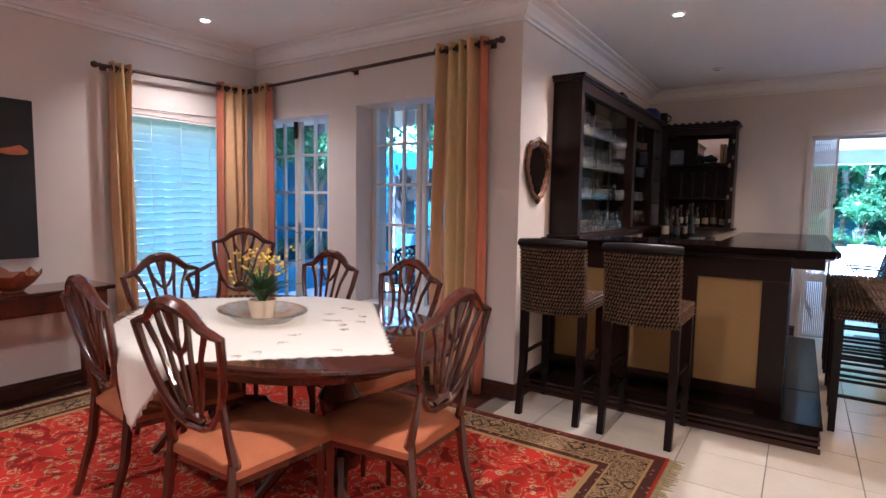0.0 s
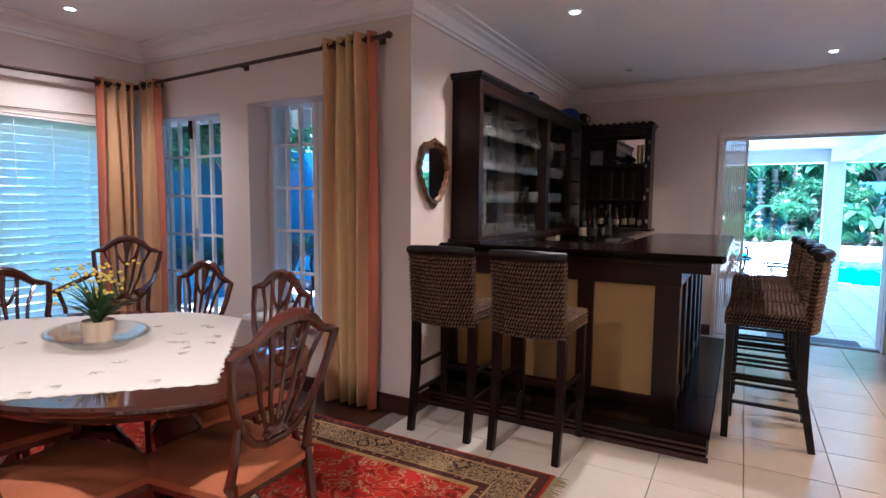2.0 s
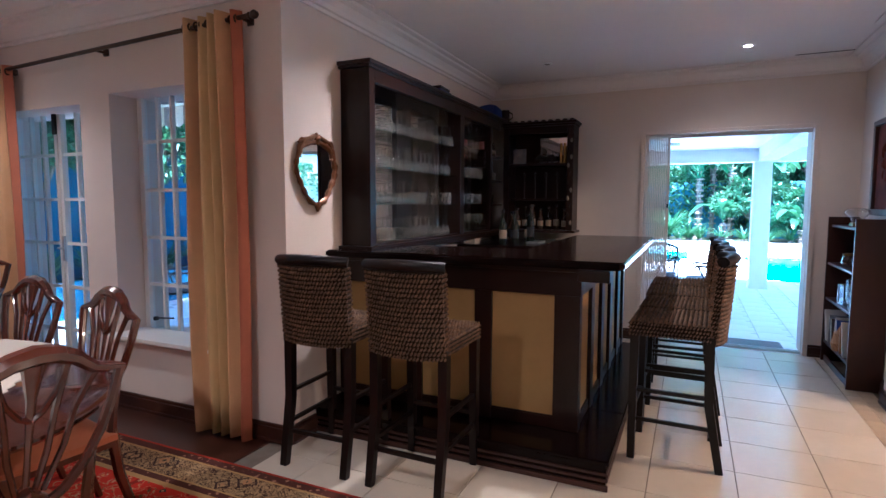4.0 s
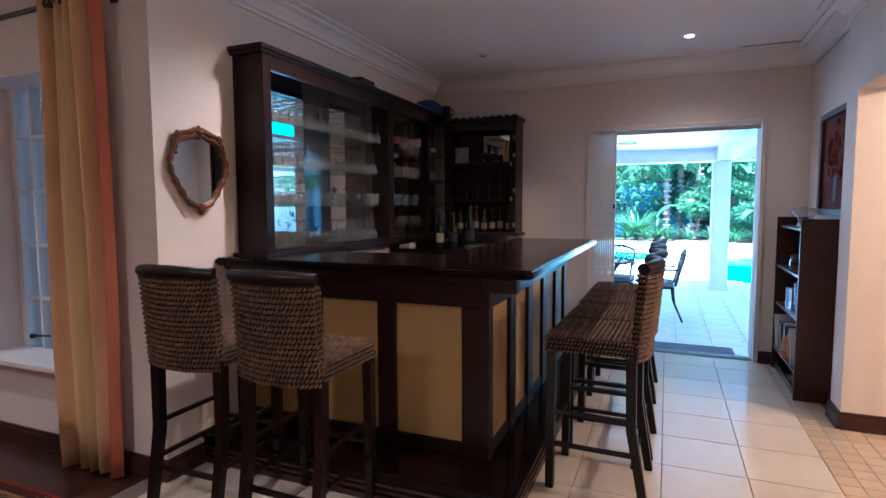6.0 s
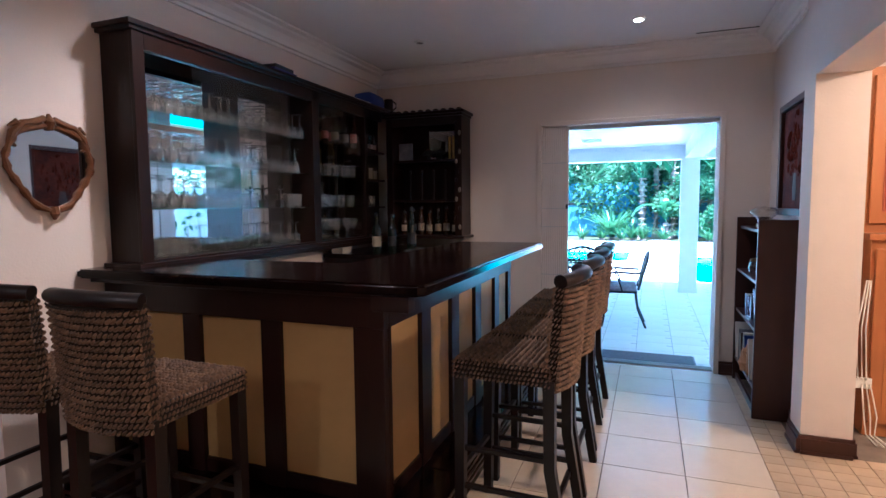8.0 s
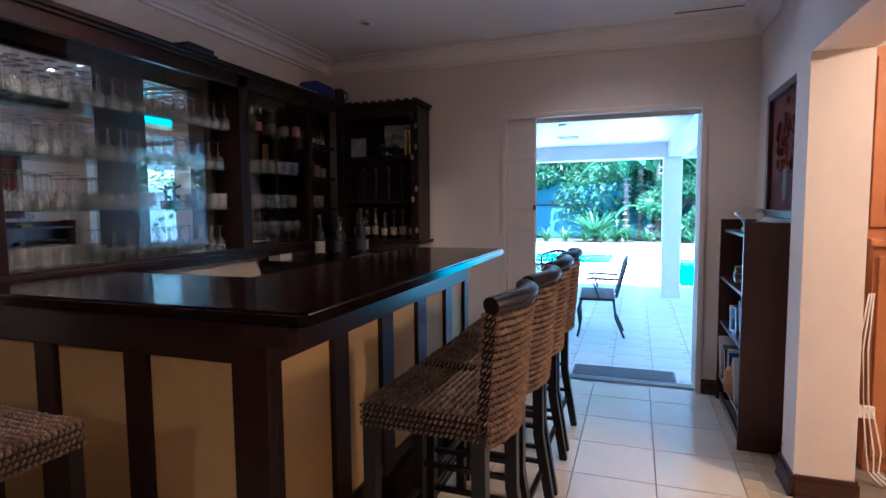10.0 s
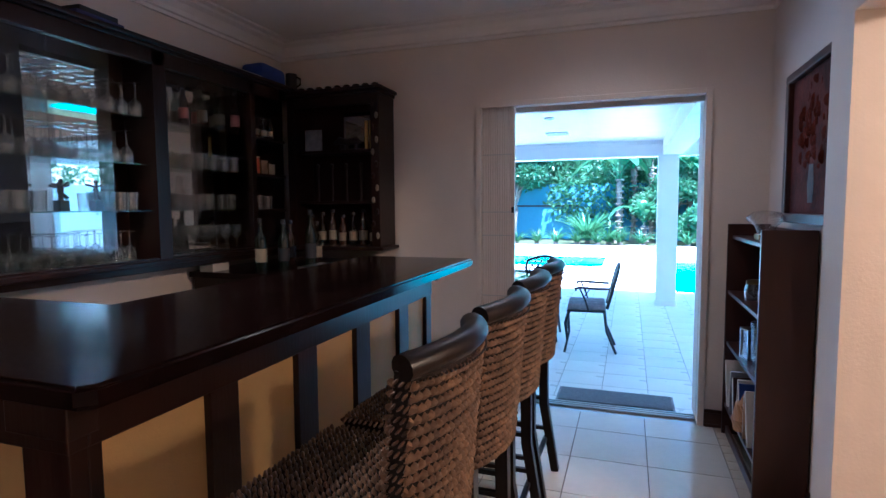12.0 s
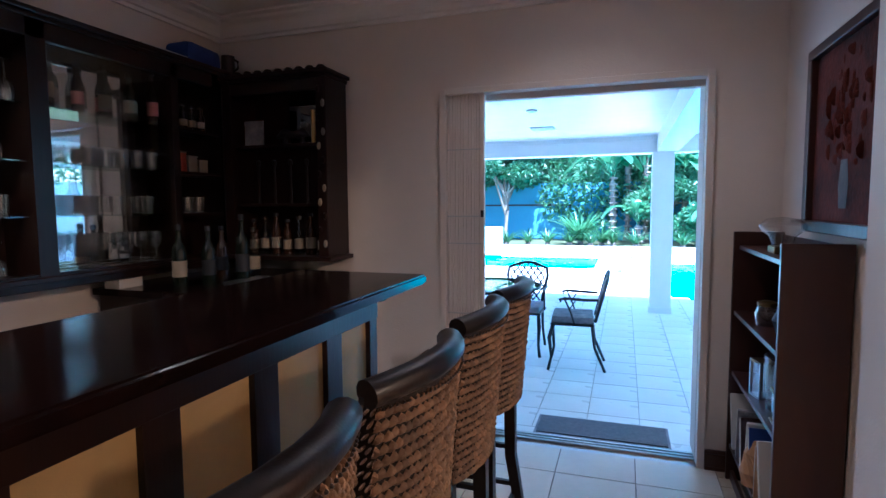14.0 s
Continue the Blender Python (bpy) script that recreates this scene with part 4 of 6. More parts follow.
# Near-black core: the shade between the woven strands is put into its colour.
M_GAPSHADE = material("gap_shade_core", (0.014, 0.008, 0.005), 0.9, vary=0.3, scale=60)
def bar_stool():
    s = thing("bar_stool", "tall bar stool with woven seagrass seat and dark wooden legs", "bar stool", group="bar stools at the counter")
    for x in (-0.185, 0.185):
        part("front_leg", tube([(x, 0.17, 0.70), (x, 0.175, 0)], [0.031, 0.026], 4), M_STOOLWOOD, s)
        part("back_leg", tube([(x, -0.19, 0.70), (x, -0.195, 0.35), (x, -0.255, 0)], [0.032, 0.030, 0.026], 4), M_STOOLWOOD, s)
        for z in (0.22, 0.38):
            part("side_stretcher", tube([(x, -0.20, z), (x, 0.17, z)], 0.013, 4), M_STOOLWOOD, s)
    for y, z in ((0.172, 0.28), (-0.205, 0.17)):
        part("stretcher", tube([(-0.185, y, z), (0.185, y, z)], 0.014, 4), M_STOOLWOOD, s)
    seat = part("seat", boxm(-0.205, 0.205, -0.195, 0.195, 0.005, 0.075, 0.01), M_GAPSHADE, s, "woven brown seagrass seat")
    seat.matrix_local = pose(0, 0.0, 0.672)
    bm = bmesh.new()
    weave(bm, 23, 17, 0.41, 0.39, 0.085, pose(0, -0.195, 0.040, -90, 0, 0))
    for q, L in ((0, 0.195), (90, 0.205), (180, 0.195), (270, 0.205)):
        weave(bm, 23, 4, 0.41 if q % 180 == 0 else 0.39, 0.078, 2 * L, pose(0, 0, 0, 0, 0, q))
    part("weave", bm, M_WEAVE, seat, kind="stuff", smooth=True)
    ARC = 0.045
    back_ = part("backrest", bowed_slab(0.40, 0.036, 0.005, 0.42, ARC), M_GAPSHADE, s, "woven brown seagrass backrest")
    back_.matrix_local = pose(0, -0.195, 0.655, 5, 0, 0)
    bm = bmesh.new()
    weave(bm, 23, 18, 0.41, 0.41, 0.044, arc=ARC)
    weave(bm, 23, 18, 0.41, 0.41, 0.044, pose(0, 0, 0, 0, 0, 180), arc=-ARC)
    for q in (90, 270):
        weave(bm, 3, 18, 0.04, 0.41, 0.40, pose(0, 0, 0, 0, 0, q))
    part("weave", bm, M_WEAVE, back_, kind="stuff", smooth=True)
    rail = [(x, -0.232 - 0.055 * (1 - (x / 0.205) ** 2), 1.083 + 0.010 * (1 - (x / 0.205) ** 2)) for x in (-0.205, -0.16, -0.10, -0.04, 0.04, 0.10, 0.16, 0.205)]
    part("leather_rail", tube(rail, 0.031, 12, flat=0.85), M_LEATHER, s, "dark leather top rail", smooth=True)
    bm = bmesh.new()
    for k in range(30):
        x = -0.20 + k * 0.0138
        bmesh.ops.create_cone(bm, cap_ends=True, segments=6, radius1=0.004, radius2=0.002, depth=0.004, matrix=pose(x, -0.258 - 0.055 * (1 - (x / 0.205) ** 2), 1.060, 90, 0, 0))
    part("nail_trim", bm, M_BRONZE, s, kind="stuff")
    return s


st = bar_stool()
st.matrix_world = pose(-1.165, 3.305, 0, 0, 0, 1)
copy_thing(st, pose(-0.635, 3.30, 0, 0, 0, -1))
for x, y, a in ((0.478, 4.085, 88), (0.490, 4.58, 88), (0.485, 5.09, 90), (0.485, 5.58, 89)):
    copy_thing(st, pose(x, y, 0, 0, 0, a))

# ---- dining set ----
TC = (-1.96, 1.68)
rug = thing("oriental_rug", "large red oriental rug with beige patterned border and fringe", "rug", (-2.15, 1.37, 0))
RW, RD = 3.46, 3.12
def rug_material():
    m = bpy.data.materials.new("oriental_rug_wool")
    m.use_nodes = True
    n, l = m.node_tree.nodes, m.node_tree.links
    b = n["Principled BSDF"]
    b.inputs["Roughness"].default_value = 0.95
    b.inputs["Specular IOR Level"].default_value = 0.1
    tc, sep = n.new("ShaderNodeTexCoord"), n.new("ShaderNodeSeparateXYZ")
    l.new(tc.outputs["Object"], sep.inputs[0])
    def math_(op, a, bb=None, c=None):
        q = n.new("ShaderNodeMath")
        q.operation = op
        for i, v in enumerate((a, bb, c)):
            if v is None:
                continue
            if isinstance(v, (int, float)):
                q.inputs[i].default_value = v
            else:
                l.new(v, q.inputs[i])
        return q.outputs[0]
    def mixc(f, a, bb):
        q = n.new("ShaderNodeMix")
        q.data_type = "RGBA"
        l.new(f, q.inputs[0])
        for i, v in ((6, a), (7, bb)):
            if isinstance(v, tuple):
                q.inputs[i].default_value = (*v, 1)
            else:
                l.new(v, q.inputs[i])
        return q.outputs[2]
    ax, ay = math_("ABSOLUTE", sep.outputs[0]), math_("ABSOLUTE", sep.outputs[1])
    inset = math_("MINIMUM", math_("SUBTRACT", RW / 2, ax), math_("SUBTRACT", RD / 2, ay))
    comb = n.new("ShaderNodeCombineXYZ")
    l.new(ax, comb.inputs[0])
    l.new(ay, comb.inputs[1])
    def vor(scale, feature="F1", metric="MANHATTAN"):
        q = n.new("ShaderNodeTexVoronoi")
        q.inputs["Scale"].default_value, q.feature, q.distance = scale, feature, metric
        l.new(comb.outputs[0], q.inputs["Vector"])
        return q
    def noi(scale, detail=2.0, dist=1.5):
        q = n.new("ShaderNodeTexNoise")
        q.inputs["Scale"].default_value, q.inputs["Detail"].default_value, q.inputs["Distortion"].default_value = scale, detail, dist
        l.new(comb.outputs[0], q.inputs["Vector"])
        return q
    v1, v2, v3, n1, n2 = vor(6.5), vor(24), vor(13, "F1", "EUCLIDEAN"), noi(7.5), noi(24, 2.0, 2.5)
    red = mixc(math_("GREATER_THAN", n1.outputs["Fac"], 0.58), (0.43, 0.026, 0.012), (0.22, 0.014, 0.010))
    vine = math_("LESS_THAN", math_("ABSOLUTE", math_("SUBTRACT", n1.outputs["Fac"], 0.5)), 0.012)
    field = mixc(vine, red, (0.40, 0.24, 0.11))
    petal = math_("LESS_THAN", math_("ABSOLUTE", math_("SUBTRACT", v3.outputs["Distance"], 0.26)), 0.06)
    field = mixc(math_("MULTIPLY", petal, math_("GREATER_THAN", n2.outputs["Fac"], 0.50)), field, (0.44, 0.30, 0.17))
    field = mixc(math_("LESS_THAN", v3.outputs["Distance"], 0.11), field, (0.50, 0.30, 0.10))
    field = mixc(math_("LESS_THAN", v1.outputs["Distance"], 0.20), field, (0.05, 0.04, 0.035))
    field = mixc(math_("LESS_THAN", v1.outputs["Distance"], 0.12), field, (0.46, 0.28, 0.12))
    field = mixc(math_("LESS_THAN", n2.outputs["Fac"], 0.34), field, (0.12, 0.085, 0.035))
    edge = mixc(math_("LESS_THAN", math_("ABSOLUTE", math_("SUBTRACT", n2.outputs["Fac"], 0.5)), 0.045), (0.34, 0.23, 0.11), (0.050, 0.026, 0.020))
    ring = math_("LESS_THAN", math_("ABSOLUTE", math_("SUBTRACT", v1.outputs["Distance"], 0.42)), 0.05)
    edge = mixc(ring, edge, (0.045, 0.025, 0.022))
    edge = mixc(math_("LESS_THAN", v1.outputs["Distance"], 0.24), edge, (0.36, 0.20, 0.09))
    edge = mixc(math_("LESS_THAN", v1.outputs["Distance"], 0.10), edge, (0.06, 0.06, 0.04))
    guard = mixc(math_("LESS_THAN", v2.outputs["Distance"], 0.32), (0.075, 0.028, 0.022), (0.30, 0.16, 0.09))
    gilt = (0.38, 0.24, 0.09)
    cut = math_("MULTIPLY", math_("SUBTRACT", RW / 2 + RD / 2 - 0.52, math_("ADD", ax, ay)), 0.7)
    inner = math_("MINIMUM", inset, math_("ADD", cut, 0.30))
    col = mixc(math_("GREATER_THAN", inner, 0.315), edge, field)
    col = mixc(math_("MULTIPLY", math_("GREATER_THAN", inner, 0.285), math_("LESS_THAN", inner, 0.315)), col, gilt)
    for lo, hi, c in ((0.245, 0.285, guard), (0.235, 0.245, gilt), (0.065, 0.078, gilt), (0.016, 0.065, guard), (0.0, 0.016, (0.28, 0.03, 0.015))):
        band = math_("MULTIPLY", math_("GREATER_THAN", inset, lo), math_("LESS_THAN", inset, hi))
        col = mixc(band, col, c)
    l.new(col, b.inputs["Base Color"])
    fine, bp = noi(500, 1.0, 0.0), n.new("ShaderNodeBump")
    bp.inputs["Strength"].default_value, bp.inputs["Distance"].default_value = 0.5, 0.002
    l.new(fine.outputs["Fac"], bp.inputs["Height"])
    l.new(bp.outputs[0], b.inputs["Normal"])
    return m


part("rug_field", boxm(-RW / 2, RW / 2, -RD / 2, RD / 2, 0.001, 0.010, 0.003), rug_material(), rug)
bm = bmesh.new()
fr = random.Random(8)
for s in (-1, 1):
    k = -RD / 2
    while k < RD / 2:
        x0, x1 = s * RW / 2, s * (RW / 2 + fr.uniform(0.05, 0.08))
        d = fr.uniform(-0.008, 0.008)
        tube([(x0, k, 0.006), ((x0 + x1) / 2, k + d, 0.006), (x1, k + 2 * d, 0.004)], [0.003, 0.003, 0.0015], 3, bm)
        k += 0.011
part("fringe", bm, M_FRINGE, rug, kind="stuff")

table = thing("dining_table", "oval polished mahogany dining table on twin pedestals standing on the rug", "dining table", (TC[0], TC[1], 0.010))
AX, AY = 0.93, 0.63
bm = lathe([(0, 0.694), (0.955, 0.694), (0.985, 0.705), (1.0, 0.718), (1.0, 0.728), (0.985, 0.738), (0, 0.738)], 72)
bmesh.ops.scale(bm, vec=(AX, AY, 1), verts=bm.verts)
part("tabletop", bm, M_TABLETOP, table, smooth=True)
bm = lathe([(0.74, 0.62), (0.76, 0.62), (0.80, 0.694), (0.78, 0.694)], 48)
bmesh.ops.scale(bm, vec=(AX, AY, 1), verts=bm.verts)
part("apron", bm, M_MAHOG, table, smooth=True)
for s in (-1, 1):
    p = part("pedestal", lathe([(0, 0.16), (0.09, 0.16), (0.10, 0.22), (0.06, 0.27), (0.075, 0.38), (0.095, 0.47), (0.05, 0.54), (0.06, 0.60), (0.12, 0.62), (0.12, 0.694), (0, 0.694)], 20), M_MAHOG, table, smooth=True)
    p.location.x = 0.40 * s
    for a in (45, 135, 225, 315):
        c_, s_ = math.cos(radians(a)), math.sin(radians(a))
        part("leg", tube([(0.40 * s + 0.05 * c_, 0.05 * s_, 0.26), (0.40 * s + 0.18 * c_, 0.18 * s_, 0.25), (0.40 * s + 0.28 * c_, 0.28 * s_, 0.12), (0.40 * s + 0.36 * c_, 0.36 * s_, 0.02)], [0.035, 0.034, 0.026, 0.02], 8), M_MAHOG, table, smooth=True)

def dining_chair(arms=False):
    c = thing("dining_armchair" if arms else "dining_chair", ("mahogany shield-back armchair in the corner" if arms else "mahogany shield-back dining chair with russet upholstered seat") + (" behind the table" if arms else ", at the table"), "dining chair", group="" if arms else "chairs round the dining table")
    for x, y0 in ((-0.215, 0.42), (0.215, 0.42)):
        part("front_leg", tube([(x, y0, 0.42), (x, y0, 0.0)], [0.024, 0.014], 4), M_MAHOG, c)
    for s in (-1, 1):
        part("back_leg", tube([(s * 0.175, 0.02, 0.44), (s * 0.18, 0.0, 0.25), (s * 0.185, -0.07, 0.0)], [0.022, 0.021, 0.016], 6), M_MAHOG, c, smooth=True)
    bm = bmesh.new()
    pl = [(-0.20, 0.015), (0.20, 0.015), (0.245, 0.455), (0.12, 0.475), (-0.12, 0.475), (-0.245, 0.455)]
    fc = bm.faces.new([bm.verts.new((x, y, 0.375)) for x, y in pl])
    r = bmesh.ops.extrude_face_region(bm, geom=[fc])
    bmesh.ops.translate(bm, vec=(0, 0, 0.04), verts=[e for e in r["geom"] if isinstance(e, bmesh.types.BMVert)])
    part("seat_frame", bm, M_MAHOG, c)
    bm = bmesh.new()
    N = 10
    grid = []
    for j in range(N + 1):
        v = j / N
        w = 0.205 + 0.045 * v
        grid.append([bm.verts.new((w * (2 * i / N - 1), 0.01 + 0.475 * v + (0.012 if 2 < i < N - 2 and j == N else 0), 0.425 + 0.062 * (1 - (2 * i / N - 1) ** 4) * (1 - (2 * v - 1) ** 4))) for i in range(N + 1)])
    for a, b in zip(grid, grid[1:]):
        for i in range(N):
            bm.faces.new((a[i], a[i + 1], b[i + 1], b[i]))
    r = bmesh.ops.extrude_face_region(bm, geom=list(bm.faces))
    for e in r["geom"]:
        if isinstance(e, bmesh.types.BMVert):
            e.co.z = 0.40
    part("seat", bm, M_SEAT, c, "russet woven fabric seat", smooth=True)
    lean = lambda z: 0.02 - (z - 0.44) * 0.20
    B = lambda x, z: (x, lean(z), z)
    outline = [B(-0.04, 0.535), B(-0.10, 0.56), B(-0.155, 0.62), B(-0.195, 0.70), B(-0.222, 0.79), B(-0.238, 0.885), B(-0.20, 0.893), B(-0.155, 0.905), B(-0.105, 0.945), B(-0.055, 0.968), B(0, 0.975)]
    full = outline + [(-p[0], p[1], p[2]) for p in outline[-2::-1]] + [outline[0]]
    rad = [0.015, 0.015, 0.0145, 0.0145, 0.015, 0.016, 0.017, 0.018, 0.022, 0.026, 0.028]
    part("back_frame", tube(full, rad + rad[-2::-1] + [0.015], 8, up=(0, 1, 0.2)), M_MAHOG, c, smooth=True)
    for s in (-1, 1):
        part("back_post", tube([B(s * 0.178, 0.43), B(s * 0.170, 0.52), B(s * 0.172, 0.645)], [0.020, 0.016, 0.013], 6), M_MAHOG, c, smooth=True)
        for k, (x0, x1, x2) in enumerate(((0.018, 0.060, 0.085), (0.045, 0.115, 0.165))):
            part("splat_rib", tube([B(s * x0, 0.575 + 0.01 * k), B(s * x1 * 0.8, 0.70), B(s * x1, 0.80), B(s * x2, 0.895 if k else 0.945)], [0.007, 0.008, 0.008, 0.010], 6, flat=1.3, up=(0, 1, 0)), M_MAHOG, c, smooth=True)
        part("splat_rib", tube([B(s * 0.085, 0.935), B(s * 0.06, 0.86), B(s * 0.028, 0.815), B(0, 0.80)], [0.006, 0.007, 0.008, 0.010], 6, flat=1.3, up=(0, 1, 0)), M_MAHOG, c, smooth=True)
    part("splat", tube([B(0, 0.565), B(0, 0.70), B(0, 0.80), B(0, 0.86), B(0, 0.955)], [0.010, 0.008, 0.011, 0.013, 0.030], 8, flat=0.8, up=(0, 1, 0)), M_MAHOG, c, smooth=True)
    bm = tube([B(-0.05, 0.56), B(0, 0.595), B(0.05, 0.56)], [0.012, 0.028, 0.012], 8, up=(0, 1, 0))
    part("rosette", bm, M_MAHOG, c, smooth=True)
    if arms:
        for s in (-1, 1):
            part("armrest", tube([B(s * 0.21, 0.74), (s * 0.25, 0.10, 0.70), (s * 0.27, 0.26, 0.67), (s * 0.26, 0.33, 0.66)], [0.015, 0.016, 0.018, 0.02], 8), M_MAHOG, c, smooth=True)
            part("arm_support", tube([(s * 0.262, 0.30, 0.66), (s * 0.24, 0.27, 0.55), (s * 0.24, 0.25, 0.42)], 0.014, 8), M_MAHOG, c, smooth=True)
    return c


ch = dining_chair()
PLACES = [(-1.605, 1.035, 1), (-2.33, 1.08, -6), (-1.03, 1.68, 91), (-2.42, 2.40, 178), (-1.74, 2.33, 170), (-2.90, 1.70, -82)]
ch.matrix_world = pose(*PLACES[0][:2], 0.010, 0, 0, PLACES[0][2])
for x, y, a in PLACES[1:]:
    copy_thing(ch, pose(x, y, 0.010, 0, 0, a))
arm = dining_chair(True)
arm.matrix_world = pose(-3.70, 2.74, 0.010, 0, 0, -150)
arm.scale = (1.06, 1.0, 1.08)

cloth = thing("tablecloth", "cream embroidered square tablecloth laid askew on the table, corners hanging", "tablecloth", (TC[0], TC[1], 0.0))
N, H, ang = 56, 0.65, radians(45)
ca, sa = math.cos(ang), math.sin(ang)
bm, grid = bmesh.new(), []
def drape(u, v):
    """Where a point of the cloth lies: flat on the oval top, hanging past its edge."""
    x, y = u * ca - v * sa - 0.134, u * sa + v * ca - 0.113
    q = math.hypot(x / AX, y / AY)
    if q <= 1.0:
        return x, y, 0.7505
    ex, ey = x / q, y / q
    over = math.hypot(x - ex, y - ey)
    w = min(over, 0.03)
    d = Vector((ex, ey)).normalized()
    sway = 0.010 * math.sin(14 * math.atan2(y, x)) * min(1, over * 6)
    return ex + d.x * (w * 0.7 + 0.006 + sway), ey + d.y * (w * 0.7 + 0.006 + sway), 0.7505 - 0.012 * min(1, over / 0.03) - max(0, over - 0.02) * 0.98
for j in range(N + 1):
    row = []
    for i in range(N + 1):
        e = 0.008 * math.sin(j * 2.4) if i in (0, N) else 0
        e2 = 0.008 * math.sin(i * 2.4) if j in (0, N) else 0
        row.append(bm.verts.new(drape(H * (1.84 * i / N - 0.84) + e, H * (2 * j / N - 1) + e2)))
    grid.append(row)
for a, b in zip(grid, grid[1:]):
    for i in range(N):
        bm.faces.new((a[i], a[i + 1], b[i + 1], b[i]))
o = part("cloth", bm, M_CLOTH, cloth, smooth=True)
o.modifiers.new("thick", "SOLIDIFY").thickness = 0.002
bm = bmesh.new()
er = random.Random(3)
for k in range(46):
    u, v = er.uniform(-0.62, 0.62), er.uniform(-0.62, 0.62)
    x, y, z = drape(u, v)
    if z > 0.75 and math.hypot(u - 0.0, v + 0.1) > 0.25:
        a = er.uniform(0, 6.3)
        for q in range(3):
            x2, y2 = x + 0.045 * math.cos(a + q * 0.7), y + 0.045 * math.sin(a + q * 0.7)
            if math.hypot(x2 / AX, y2 / AY) < 0.97:
                tube([(x, y, 0.7525), ((x + x2) / 2 + 0.006, (y + y2) / 2, 0.7530), (x2, y2, 0.7525)], [0.001, 0.0022, 0.0008], 4, bm, flat=0.3)
part("embroidery", bm, M_EMB, cloth, "fine brown floral embroidery", kind="stuff")

tray = thing("oval_glass_dish", "oval cut glass dish with scalloped rim on the tablecloth", "dish", (-2.05, 1.66, 0.7545), -12)
bm = lathe([(0, 0), (0.15, 0.0), (0.16, 0.006), (0.215, 0.040), (0.235, 0.044), (0.232, 0.048), (0.21, 0.045), (0.15, 0.010), (0, 0.006)], 40)
bmesh.ops.scale(bm, vec=(1.1, 0.8, 1), verts=bm.verts)
part("dish_body", bm, M_SILVER, tray, smooth=True)
bm = bmesh.new()
for k in range(40):
    a = 2 * math.pi * k / 40
    lathe([(0, 0), (0.010, 0.003), (0, 0.007)], 6, bm, (0.234 * 1.1 * math.cos(a), 0.234 * 0.8 * math.sin(a), 0.043))
part("beaded_rim", bm, M_SILVER, tray)
plant = thing("potted_plant", "leafy plant with yellow flowers in a cream pot", "potted plant", (-2.06, 1.67, 0.7605))
part("pot", lathe([(0, 0), (0.052, 0), (0.064, 0.07), (0.067, 0.085), (0.060, 0.085), (0.056, 0.07), (0, 0.06)], 24), M_POT, plant, smooth=True)
def blades(bm, n, base, length, width, spread, r, lift=0.35, seg=4, droop=0.9):
    """Arching blade leaves from one point."""
    for _ in range(n):
        a, L, sp = r.uniform(0, 2 * math.pi), length * r.uniform(0.6, 1.1), spread * r.uniform(0.3, 1)
        w = width * r.uniform(0.7, 1.2)
        prev = None
        for i in range(seg + 1):
            t = i / seg
            rad, z = L * sp * t * (0.5 + 0.6 * t), L * (t - droop * sp * t * t * 0.55)
            ww = w * math.sin(math.pi * min(0.97, 0.12 + 0.88 * t)) ** 0.7
            c = Vector((base[0] + rad * math.cos(a), base[1] + rad * math.sin(a), base[2] + z))
            sd = Vector((-math.sin(a), math.cos(a), 0)) * ww
            cur = (bm.verts.new(c - sd), bm.verts.new(c - Vector((0, 0, ww * 0.4))), bm.verts.new(c + sd))
            if prev:
                bm.faces.new((prev[0], prev[1], cur[1], cur[0]))
                bm.faces.new((prev[1], prev[2], cur[2], cur[1]))
            prev = cur
pr = random.Random(11)
bm = bmesh.new()
blades(bm, 48, (0, 0, 0.07), 0.21, 0.009, 1.0, pr)
blades(bm, 8, (0, 0, 0.07), 0.14, 0.028, 0.9, pr)
blades(bm, 26, (0, 0, 0.08), 0.27, 0.005, 0.7, pr)
part("leaves", bm, M_LEAF, plant, kind="stuff")
bm = bmesh.new()
for k in range(64):
    a, q, z = pr.uniform(0, 6.28), pr.uniform(0.02, 0.17), pr.uniform(0.18, 0.33)
    lathe([(0, -0.006), (0.009, -0.001), (0.007, 0.005), (0, 0.008)], 6, bm, (q * math.cos(a), q * math.sin(a), z))
part("flowers", bm, M_YELLOW, plant, "small yellow flower heads", kind="stuff")

# ---- console and picture on the west wall ----
con = thing("console_table", "polished mahogany console table with drawer against the wall", "console table", (0, 0, 0))
part("tabletop", boxm(-4.10, -3.72, 0.26, 1.79, 0.715, 0.742, 0.006), M_TABLETOP, con)
part("apron", boxm(-4.08, -3.75, 0.30, 1.75, 0.60, 0.715, 0.003), M_MAHOG, con)
part("drawer", boxm(-3.752, -3.742, 0.50, 1.05, 0.615, 0.70, 0.003), M_MAHOG, con)
part("drawer", boxm(-3.752, -3.742, 1.09, 1.64, 0.615, 0.70, 0.003), M_MAHOG, con)
for y in (0.775, 1.365):
    k = part("drawer_knob", lathe([(0, 0), (0.006, 0), (0.006, 0.01), (0.012, 0.016), (0, 0.022)], 12), M_BRONZE, con, smooth=True)
    k.matrix_local = pose(-3.742, y, 0.655, 0, 90, 0)
for x in (-4.06, -3.78):
    for y in (0.33, 1.72):
        part("leg", tube([(x, y, 0.60), (x, y, 0.0)], [0.028, 0.016], 4), M_MAHOG, con)
bowl = thing("glass_bowl", "amber cut glass bowl with flared points on the console table", "bowl", (-3.90, 1.28, 0.742))
bm = bmesh.new()
rings = []
